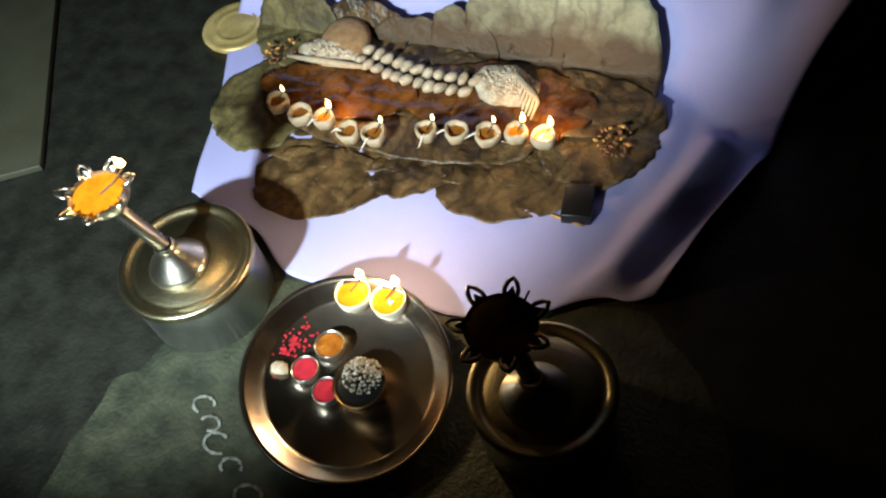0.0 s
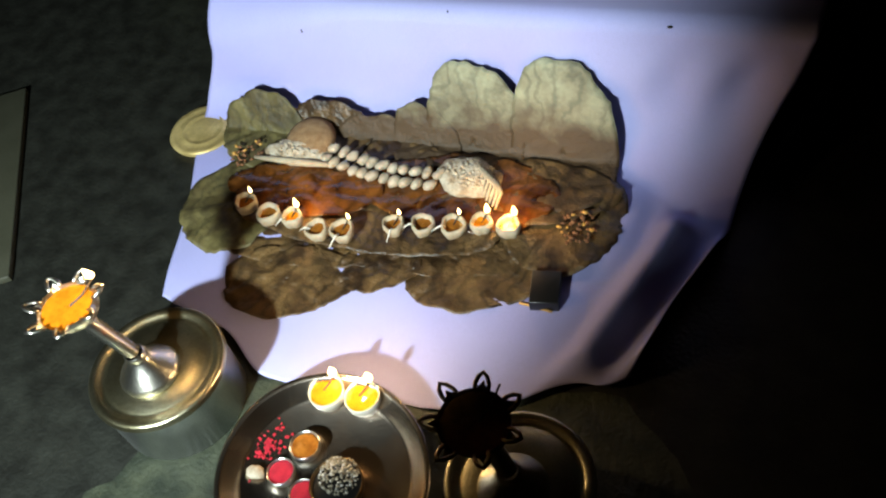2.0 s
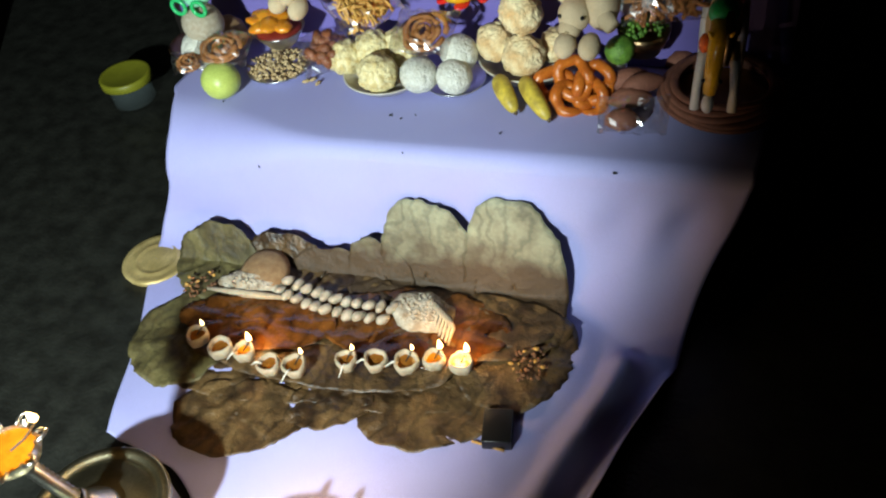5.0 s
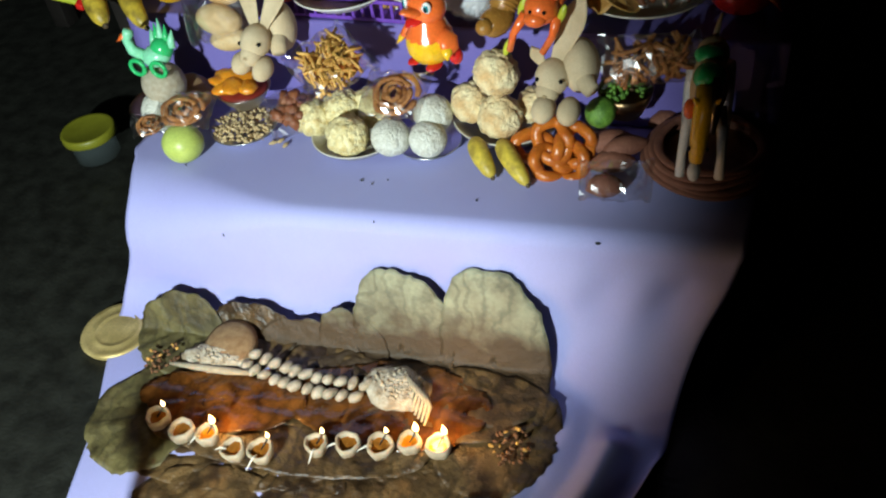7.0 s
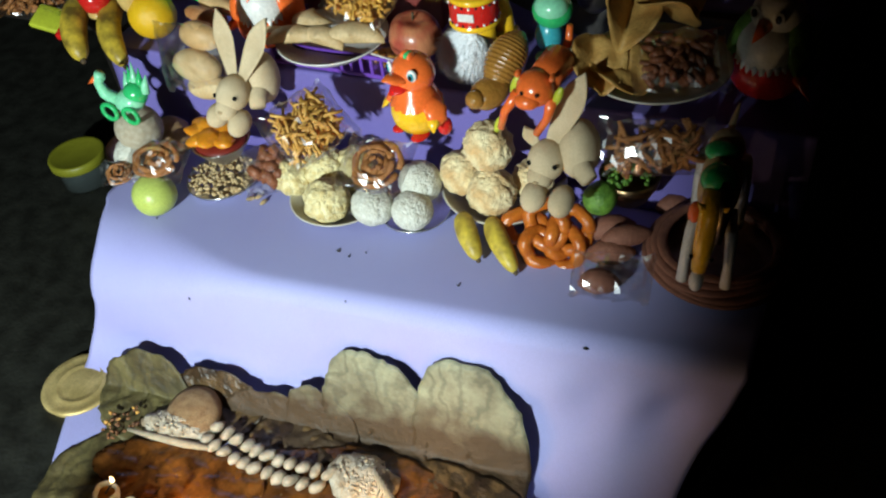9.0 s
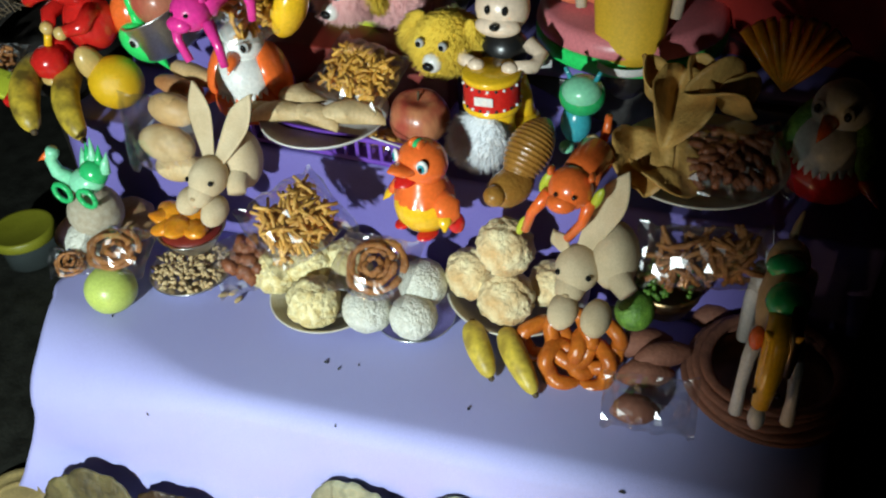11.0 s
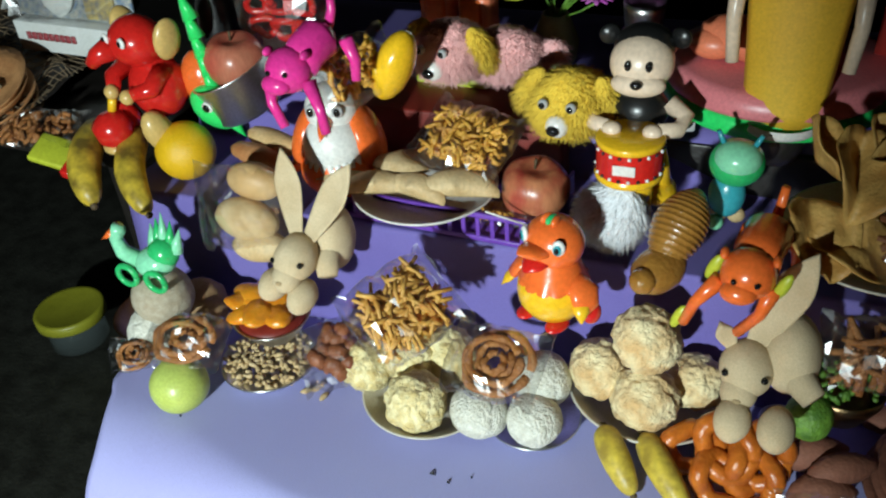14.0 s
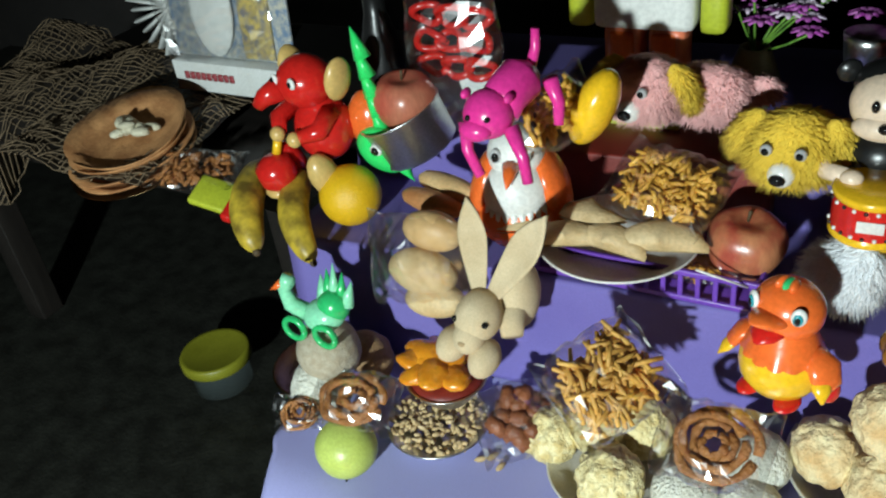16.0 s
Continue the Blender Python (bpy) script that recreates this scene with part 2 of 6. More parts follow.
mat("petal_white", (0.75, 0.65, 0.75), 0.6, (0.5, 0.2, 0.45), 90, 0.4, 0.2, 400)
mat("olive", (0.26, 0.25, 0.10), 0.4, None, 20, 0.4, 0.08, 300)
mat("wine_red", (0.20, 0.02, 0.012), 0.45, (0.12, 0.012, 0.008), 20, 0.5, 0.1, 300)


def stained(name, color, height):
    """A brown wet stain that has crept up a leaf from its foot."""
    nt = M[name].node_tree
    b = nt.nodes["Principled BSDF"]
    old = b.inputs["Base Color"].links[0].from_socket
    tex, cut, soak = nt.nodes.new("ShaderNodeTexCoord"), nt.nodes.new("ShaderNodeSeparateXYZ"), nt.nodes.new("ShaderNodeTexNoise")
    soak.inputs["Scale"].default_value, soak.inputs["Detail"].default_value = 18.0, 5.0
    nt.links.new(tex.outputs["Object"], cut.inputs["Vector"])
    nt.links.new(tex.outputs["Object"], soak.inputs["Vector"])
    level, span, mix = nt.nodes.new("ShaderNodeMath"), nt.nodes.new("ShaderNodeMapRange"), nt.nodes.new("ShaderNodeMix")
    level.operation = "MULTIPLY_ADD"
    level.inputs[1].default_value = -0.12
    nt.links.new(soak.outputs["Fac"], level.inputs[0])
    nt.links.new(cut.outputs["Z"], level.inputs[2])
    span.inputs["From Min"].default_value, span.inputs["From Max"].default_value = height - 0.09, height - 0.03
    span.inputs["To Min"].default_value, span.inputs["To Max"].default_value = 1.0, 0.0
    nt.links.new(level.outputs["Value"], span.inputs["Value"])
    mix.data_type = "RGBA"
    nt.links.new(span.outputs["Result"], mix.inputs["Factor"])
    nt.links.new(old, mix.inputs["A"])
    mix.inputs["B"].default_value = (*color, 1)
    nt.links.new(mix.outputs["Result"], b.inputs["Base Color"])


stained("leaf_pale", (0.06, 0.035, 0.015), 0.088)
film = bpy.data.materials.new("bag_film")
film.use_nodes = True
fn = film.node_tree
fn.nodes.remove(fn.nodes["Principled BSDF"])
clear, shine, fmix, fres = (fn.nodes.new(n) for n in ("ShaderNodeBsdfTransparent", "ShaderNodeBsdfGlossy", "ShaderNodeMixShader", "ShaderNodeLayerWeight"))
clear.inputs["Color"].default_value = (0.98, 0.98, 0.98, 1)
shine.inputs["Roughness"].default_value, fres.inputs["Blend"].default_value = 0.22, 0.14
more = fn.nodes.new("ShaderNodeMath")
more.operation, more.inputs[1].default_value = "ADD", 0.15
fn.links.new(fres.outputs["Facing"], more.inputs[0])
fn.links.new(more.outputs["Value"], fmix.inputs[0])
fn.links.new(clear.outputs["BSDF"], fmix.inputs[1])
fn.links.new(shine.outputs["BSDF"], fmix.inputs[2])
fn.links.new(fmix.outputs["Shader"], fn.nodes["Material Output"].inputs["Surface"])
M["bag_film"] = film
mat("jar_glass", (0.25, 0.32, 0.32), 0.05, None, 20, 0.2, 0, 200, alpha=0.10)
mat("jar_lid", (0.24, 0.24, 0.02), 0.4, (0.16, 0.16, 0.01), 20, 0.5, 0.05, 300)


# ---- building helpers ----
class Shape:
    """Collects faces of one mesh, each with its material."""

    def __init__(self):
        self.v, self.f, self.m, self.mats, self.cuts = [], [], [], [], []

    def slot(self, name):
        if name not in self.mats:
            self.mats.append(name)
        return self.mats.index(name)

    def grid(self, rows, name, closed=True, caps=False):
        self.cuts.append((len(self.v), len(self.f)))
        s, start, n = self.slot(name), len(self.v), len(rows[0])
        for r in rows:
            self.v += [tuple(p) for p in r]
        for i in range(len(rows) - 1):
            for j in range(n if closed else n - 1):
                k = (j + 1) % n
                self.f.append((start + i * n + j, start + i * n + k, start + (i + 1) * n + k, start + (i + 1) * n + j))
                self.m.append(s)
        if caps:
            self.f += [tuple(start + j for j in reversed(range(n))), tuple(start + (len(rows) - 1) * n + j for j in range(n))]
            self.m += [s, s]
        return self

    def ball(self, c, r, name, turn=(0, 0, 0), seg=20, rough=0.0, freq=30.0, power=1.0):
        r = (r, r, r) if isinstance(r, (int, float)) else r
        m = pose(*c, *turn)
        rows = []
        for i in range(seg // 2 + 1):
            a = math.pi * (0.01 + 0.98 * i / (seg // 2))
            row = []
            for j in range(seg):
                b = 2 * math.pi * j / seg
                d = Vector((math.sin(a) * math.cos(b), math.sin(a) * math.sin(b), math.cos(a)))
                p = Vector((d.x * r[0], d.y * r[1], d.z * r[2]))
                if rough:
                    q = (p + Vector(c) * 3.7) * freq
                    p *= 1 + rough * (noise.noise(q) + 0.5 * noise.noise(q * 2.3))
                row.append(m @ p)
            rows.append(row)
        return self.grid(rows, name, True, True)

    def lathe(self, c, profile, name, turn=(0, 0, 0), seg=40, wave=None):
        m = pose(*c, *turn)
        rows = []
        for rad, z in profile:
            row = []
            for j in range(seg):
                a = 2 * math.pi * j / seg
                k = wave(a, rad, z) if wave else 0.0
                row.append(m @ Vector(((rad + k) * math.cos(a), (rad + k) * math.sin(a), z)))
            rows.append(row)
        return self.grid(rows, name, True, False)

    def tube(self, points, radii, name, seg=10, flat=1.0):
        pts = [Vector(p) for p in points]
        radii = [radii] * len(pts) if isinstance(radii, (int, float)) else radii
        rows, side = [], None
        for i, p in enumerate(pts):
            t = (pts[min(i + 1, len(pts) - 1)] - pts[max(i - 1, 0)]).normalized()
            ref = side if side else (Vector((0, 0, 1)) if abs(t.z) < 0.9 else Vector((1, 0, 0)))
            up = (ref - t * ref.dot(t)).normalized()
            side = up
            x = t.cross(up)
            rows.append([p + (x * math.cos(a) + up * math.sin(a) * flat) * radii[i] for a in [2 * math.pi * j / seg for j in range(seg)]])
        return self.grid(rows, name, True, True)

    def box(self, c, size, name, turn=(0, 0, 0), edge=0.002):
        m, s, start = pose(*c, *turn), self.slot(name), len(self.v)
        self.cuts.append((len(self.v), len(self.f)))
        bm = bmesh.new()
        bmesh.ops.create_cube(bm, size=1.0)
        bmesh.ops.scale(bm, vec=size, verts=bm.verts)
        if edge:
            bmesh.ops.bevel(bm, geom=bm.edges[:], offset=edge, segments=2, affect="EDGES", profile=0.6)
        bm.verts.index_update()
        self.v += [tuple(m @ v.co) for v in bm.verts]
        for f in bm.faces:
            self.f.append(tuple(start + v.index for v in f.verts))
            self.m.append(s)
        bm.free()
        return self

    def sheet(self, fn, nu, nv, name):
        return self.grid([[fn(i / nu, j / nv) for j in range(nv + 1)] for i in range(nu + 1)], name, False)

    def cone(self, a, b, r, name, seg=8):
        return self.tube([a, Vector(a).lerp(Vector(b), 0.5), b], [r, r * 0.6, r * 0.03], name, seg)

    def done(self, name, parent=None, label="", smooth=True, thick=0.0, **tags):
        me = bpy.data.meshes.new(name)
        base = Vector(self.origin) if hasattr(self, "origin") else Vector((0, 0, 0))
        if base.length == 0 and self.v and parent is None:
            xs = np.array(self.v)
            base = Vector(((xs[:, 0].min() + xs[:, 0].max()) / 2, (xs[:, 1].min() + xs[:, 1].max()) / 2, xs[:, 2].min()))
        if parent is not None:
            base = parent.matrix_world.translation.copy() if parent.parent is None else parent.matrix_basis.translation + parent.parent.matrix_world.translation
        me.from_pydata([tuple(Vector(v) - base) for v in self.v], [], self.f)
        for n in self.mats:
            me.materials.append(M[n])
        me.polygons.foreach_set("material_index", self.m)
        me.polygons.foreach_set("use_smooth", [smooth] * len(self.f))
        me.update()
        ob = new(name, me)
        if parent is None:
            ob.location = base
            ob.matrix_world = Matrix.Translation(base)
        else:
            ob.parent = parent
        if thick:
            mod = ob.modifiers.new("thickness", "SOLIDIFY")
            mod.thickness, mod.offset = thick, 0
        if label:
            ob["label"] = label
        return tagged(ob, **tags)


def thing(name, place, label, category, group=""):
    ob = new(name)
    ob.empty_display_size = 0.02
    ob.matrix_world = Matrix.Translation(place)
    ob.location = place
    return tagged(ob, label, category, group)


def toy(s, name, label, group, names, category="toy"):
    """Each form of the shape becomes a part of one toy; the last name serves all that follow."""
    xs = np.array(s.v)
    t = thing(name, ((xs[:, 0].min() + xs[:, 0].max()) / 2, (xs[:, 1].min() + xs[:, 1].max()) / 2, xs[:, 2].min()), label, category, group)
    ends = s.cuts[1:] + [(len(s.v), len(s.f))]
    for i, ((v0, f0), (v1, f1)) in enumerate(zip(s.cuts, ends)):
        q = Shape()
        q.v, q.f = s.v[v0:v1], [tuple(k - v0 for k in f) for f in s.f[f0:f1]]
        q.mats, q.m = [s.mats[s.m[f0]]], [0] * (f1 - f0)
        q.done(names[min(i, len(names) - 1)], t)
    return t


rnd = random.Random(7)


def fur(s, c, r, name, count, length, turn=(0, 0, 0), droop=0.3, lo=-0.6, width=0.0022):
    """Short tufts standing on an ellipsoid."""
    m = pose(*c, *turn)
    for _ in range(count):
        z, a = rnd.uniform(lo, 1), rnd.uniform(0, 2 * math.pi)
        k = math.sqrt(1 - z * z)
        d = Vector((k * math.cos(a), k * math.sin(a), z))
        p = Vector((d.x * r[0], d.y * r[1], d.z * r[2])) * 0.97
        q = p + d * length * rnd.uniform(0.3, 0.7) + Vector((rnd.uniform(-1, 1), rnd.uniform(-1, 1), -droop * 3)) * length * 0.55
        p, q = m @ p, m @ q
        t = (q - p).normalized()
        x = t.orthogonal().normalized()
        y = t.cross(x)
        i, sl = len(s.v), s.slot(name)
        s.v += [tuple(p + x * width), tuple(p - x * width * 0.5 + y * width), tuple(p - x * width * 0.5 - y * width), tuple(q)]
        s.f += [(i, i + 1, i + 3), (i + 1, i + 2, i + 3), (i + 2, i, i + 3)]
        s.m += [sl] * 3


def film_bag(c, size, parent, turn=(0, 0, 0), seedv=0, name="bag"):
    """A crumpled clear bag, pinched to a flat seam at both ends."""
    m = pose(*c, *turn)
    s = Shape()
    rows = []
    for i in range(17):
        u = i / 16
        fat = max(0.10, math.sin(math.pi * min(1, max(0, (u - 0.06) / 0.88))) ** 0.5)
        row = []
        for j in range(24):
            a = 2 * math.pi * j / 24
            x = (u - 0.5) * size[0]
            p = Vector((x, size[1] / 2 * math.cos(a) * (1.08 if fat < 0.3 else 0.85 + 0.15 * fat), size[2] / 2 * math.sin(a) * fat))
            k = noise.noise_vector((p + Vector((seedv * 3.1, 0, 0))) * 60) * 0.006
            row.append(m @ (p + k))
        rows.append(row)
    s.grid(rows, "bag_film", True, True)
    ob = s.done(name, parent, "clear crinkled plastic bag", smooth=False)
    ob.visible_shadow = False
    return ob


# ---- the room ----
FLOOR, TOP, STEP, BACK = 0.19, 0.452, 0.62, 0.70


def edge_y(x):
    return 1.374 + 0.105 * x


def floor_sheet(u, v):
    x, y = -3 + 6 * u, -2.2 + 5.2 * v
    return (x, y, FLOOR + 0.0008 * noise.noise(Vector((x * 9, y * 9, 0))))


# base kept near black for the shade left of the cloth
Shape().sheet(floor_sheet, 90, 80, "floor_stone").done("floor", label="mottled dark green worn stone floor, its colour darkened for shade", category="floor", kind="structure")
# walls and ceiling added to close the room
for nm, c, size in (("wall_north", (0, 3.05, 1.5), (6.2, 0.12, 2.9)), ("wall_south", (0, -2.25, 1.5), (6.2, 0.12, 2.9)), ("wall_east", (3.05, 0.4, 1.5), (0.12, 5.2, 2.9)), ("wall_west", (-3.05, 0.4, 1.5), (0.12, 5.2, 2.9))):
    Shape().box(c, size, "dark_wall").done(nm, label="plastered wall of the room, painted near black as if unlit", category="wall", kind="structure", smooth=False)
Shape().box((0, 0.4, 2.9), (6.0, 5.0, 0.1), "dark_wall").done("ceiling", label="ceiling of the room, painted near black as if unlit", category="ceiling", kind="structure", smooth=False)

# lighter patch of floor before the cloth: torch light put into its colour
def lit_patch_point(u, v):
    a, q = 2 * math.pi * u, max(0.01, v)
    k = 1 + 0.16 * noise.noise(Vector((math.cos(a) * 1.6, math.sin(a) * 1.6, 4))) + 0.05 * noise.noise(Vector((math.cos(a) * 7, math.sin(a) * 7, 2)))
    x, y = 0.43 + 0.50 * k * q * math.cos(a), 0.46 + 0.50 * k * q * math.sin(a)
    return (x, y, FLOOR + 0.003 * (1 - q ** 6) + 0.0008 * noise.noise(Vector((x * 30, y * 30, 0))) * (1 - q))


Shape().sheet(lit_patch_point, 90, 24, "floor_lit").done("pavement", label="mottled green floor patch before the cloth, lighter to stand in for light", category="floor patch", kind="structure")

# chalk curls drawn on the floor
chalk = thing("chalk_drawing", (0.13, 0.52, FLOOR), "pale chalk curls drawn on the stone floor", "floor drawing")
for cx, cy, r, a0, a1 in ((0.10, 0.585, 0.016, 0.3, 4.6), (0.125, 0.565, 0.013, -1.5, 3.2), (0.15, 0.545, 0.018, 1.0, 5.6), (0.19, 0.525, 0.015, 0.0, 4.2), (0.235, 0.50, 0.019, -0.6, 3.9), (0.27, 0.49, 0.013, 1.6, 6.0), (0.33, 0.50, 0.03, 2.6, 4.4), (0.405, 0.555, 0.03, 0.2, 1.5), (0.42, 0.59, 0.022, 3.4, 5.6)):
    pts = [(cx + (r + 0.003 * k / 12) * math.cos(a0 + (a1 - a0) * k / 12), cy + r * 0.8 * math.sin(a0 + (a1 - a0) * k / 12), FLOOR + 0.0042) for k in range(13)]
    Shape().tube(pts, [0.0012 + 0.0022 * abs(math.sin(k * 1.3 + cx * 70)) for k in range(13)], "chalk", 6, 0.4).done("stroke", chalk)

# the table under the cloth, its steps, and the dark stand beside it
table = thing("offering_table", (0.25, 1.6, FLOOR), "low wooden table under a lavender cloth", "table")
Shape().box((0.22, 1.83, TOP - 0.022), (1.05, 0.66, 0.036), "dark_wood", edge=0.004).done("tabletop", table)
for lx, ly in ((-0.25, 1.54), (0.7, 1.56), (-0.25, 2.1), (0.7, 2.1)):
    Shape().box((lx, ly, (FLOOR + TOP - 0.04) / 2), (0.05, 0.05, TOP - 0.04 - FLOOR), "dark_wood").done("leg", table)


HEM = ((-0.146, 0.894), (-0.11, 0.886), (-0.018, 0.872), (0.112, 0.814), (0.349, 0.84), (0.412, 0.85), (0.578, 0.951), (0.70, 1.03))


def smooth(a):
    a = max(0.0, min(1.0, a))
    return a * a * (3 - 2 * a)


def hem_y(x):
    """The front hem of the cloth on the floor."""
    for (x0, y0), (x1, y1) in zip(HEM, HEM[1:]):
        if x <= x1:
            return y0 + (y1 - y0) * smooth((x - x0) / (x1 - x0))
    return HEM[-1][1]


def drop_foot(x):
    return 0.05 + 0.12 * smooth((x - 0.42) / 0.3)


def cloth_point(u, v):
    """u across, v from the back of the table over its edge, down the front and out over the floor."""
    if v < 0.5:
        left = -0.315 + 0.046 * smooth((v - 0.19) / 0.07) - 0.054 * smooth((v - 0.255) / 0.20)
        right = 0.765 - 0.065 * smooth((v - 0.26) / 0.24)
        x = left + (right - left) * u
        e = edge_y(x)
        r = 0.030 + 0.092 * smooth((0.08 - x) / 0.38)
        if v < 0.22:
            return (x, 1.72 + (e + r - 1.72) * (v / 0.22), TOP + 0.001)
        if v < 0.30:
            k = math.pi / 2 * (v - 0.22) / 0.08
            return (x, e + r * (1 - math.sin(k)), TOP + 0.001 - r * 0.95 * (1 - math.cos(k)))
        k = (v - 0.30) / 0.20
        top = TOP + 0.001 - r * 0.95
        y = e - 0.004 * k - drop_foot(x) * max(0, (k - 0.35) / 0.65) ** 2.2
        z = top - (top - FLOOR - 0.0095) * (1 - (1 - k) ** 1.3)
        y += smooth(k * 3) * (1 - k) * (0.012 * noise.noise(Vector((x * 6, 2.0, z * 1.5))) + 0.07 * max(0, x - 0.47) * math.sin(x * 56 - z * 14))
        return (x, y, z)
    k = (v - 0.5) / 0.5
    x0 = -0.325 + 1.025 * u
    y0 = edge_y(x0) - 0.004 - drop_foot(x0)
    xf = -0.146 + 0.77 * u
    x = x0 + (xf - x0) * k ** 0.9 + 0.006 * math.sin(k * 9) * (u - 0.5)
    y = y0 + (hem_y(xf) - y0) * k
    soft = min(1, (1 - k) * 9) * smooth(k * 6)
    z = FLOOR + 0.0095 + 0.0035 * noise.noise(Vector((x * 7, y * 7, 0))) * soft
    ridge = smooth((x - 0.48 - 0.10 * (y - 1)) * 7)
    z += ridge * soft * (0.020 + 0.021 * math.sin(x * 62 - y * 20 + 2 * noise.noise(Vector((x * 5, y * 5, 3)))))
    return (x, y, max(z, FLOOR + 0.005))


cover = Shape().sheet(cloth_point, 130, 150, "cloth").done("tablecloth", label="lavender cotton cloth hanging from the table and spread on the floor", category="cloth", thick=0.0016)

for u, v in ((0.80, 0.27), (0.11, 0.215), (0.46, 0.26), (0.20, 0.30), (0.62, 0.19), (0.43, 0.17), (0.45, 0.175), (0.47, 0.165), (0.30, 0.9), (0.52, 0.55)):
    px, py, pz = cloth_point(u, v)
    Shape().ball((px, py - 0.0006, pz + 0.0006), (0.0030 + 0.002 * math.sin(u * 50), 0.0012, 0.0036), "black", (0, 0, 5), 8).done("speck", cover)

steps = thing("display_step", (0.2, 1.9, TOP), "step raised behind the front row of offerings, its lavender cloth darkened for shade", "step")


def step_cover(u, v):
    x = -0.40 + 1.18 * u
    w = 0.006 * noise.noise(Vector((x * 8, v * 2, 5)))
    yf = 1.70 + 0.05 * x
    if v < 0.45:
        return (x, yf - 0.012 * (1 - v / 0.45) + w, TOP + 0.003 + (STEP - TOP - 0.003) * v / 0.45)
    if v < 0.5:
        return (x, yf + 0.01 * (v - 0.45) / 0.05, STEP)
    if v < 0.78:
        return (x, yf + 0.01 + (0.17) * (v - 0.5) / 0.28, STEP + w * 0.2)
    if v < 0.86:
        return (x, yf + 0.18 + 0.01 * (v - 0.78) / 0.08, STEP + (BACK - STEP) * (v - 0.78) / 0.08)
    return (x, yf + 0.19 + 0.35 * (v - 0.86) / 0.14, BACK + w * 0.2)


Shape().sheet(step_cover, 60, 60, "cloth_shaded").done("step_cloth", steps, thick=0.0016)
Shape().box((0.19, 2.02, (TOP + BACK) / 2 - 0.006), (1.12, 0.24, BACK - TOP - 0.02), "dark_wood").done("step_box", steps)
Shape().box((0.19, 1.83, (TOP + STEP) / 2 - 0.006), (1.12, 0.10, STEP - TOP - 0.02), "dark_wood").done("step_box", steps)

stand = thing("dark_stand", (-0.85, 2.0, FLOOR), "black wooden stand beside the table", "stand")
Shape().box((-0.86, 2.04, 0.625), (0.86, 0.62, 0.03), "dark_wood").done("stand_top", stand)
for lx, ly in ((-1.25, 1.77), (-0.47, 1.77), (-1.25, 2.3), (-0.47, 2.3)):
    Shape().box((lx, ly, 0.40), (0.05, 0.05, 0.42), "dark_wood").done("leg", stand)
panel = Shape().box((-0.79, 0.93, FLOOR + 0.0085), (0.55, 0.42, 0.014), "dark_board", (0, 0, -52))
panel.done("board", label="dull grey-green flat board lying by the dark floor", category="board")


# ---- oil lamps, tins and the tray in front ----
def tin(place, r, h, label):
    t = thing("round_tin", place, label, "tin", "tins under the lamps")
    x, y, z = place
    Shape().lathe(place, [(r * 0.9, 0.0005), (r * 0.98, 0.004), (r * 0.98, h - 0.016), (r * 0.995, h - 0.012)], "steel").done("body", t, "polished steel side")
    prof = [(r * 1.0, h - 0.014), (r * 1.02, h - 0.011), (r * 1.0, h - 0.007), (r * 1.02, h - 0.004), (r * 0.99, h), (r * 0.93, h), (r * 0.87, h - 0.002), (r * 0.84, h - 0.005), (r * 0.78, h - 0.004), (r * 0.74, h - 0.001), (r * 0.40, h - 0.002), (0.0005, h - 0.002)]
    Shape().lathe(place, prof, "tin").done("lid", t, "dull brass-toned lid with pressed rings")
    return t


tin((0.003, 0.740, FLOOR), 0.100, 0.11, "round steel tin with a brass-toned ringed lid standing on the floor")
tin((0.555, 0.748, FLOOR), 0.091, 0.11, "round steel tin with a shadowed ringed lid on the floor")


def star_cup(s, c, r, lit):
    """A cup with seven spouts round its rim."""
    x, y, z = c

    def wave(a, rad, h):
        k = max(0, math.cos(7 * a + 0.5)) ** 6
        return 0.017 * k * max(0, (h + 0.002) / 0.02)
    # the cup without a flame takes a darker metal
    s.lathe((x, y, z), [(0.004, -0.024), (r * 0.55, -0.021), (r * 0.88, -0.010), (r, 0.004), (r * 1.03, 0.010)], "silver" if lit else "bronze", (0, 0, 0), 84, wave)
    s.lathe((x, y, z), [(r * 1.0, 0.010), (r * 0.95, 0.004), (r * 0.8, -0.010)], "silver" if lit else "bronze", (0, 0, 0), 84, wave)


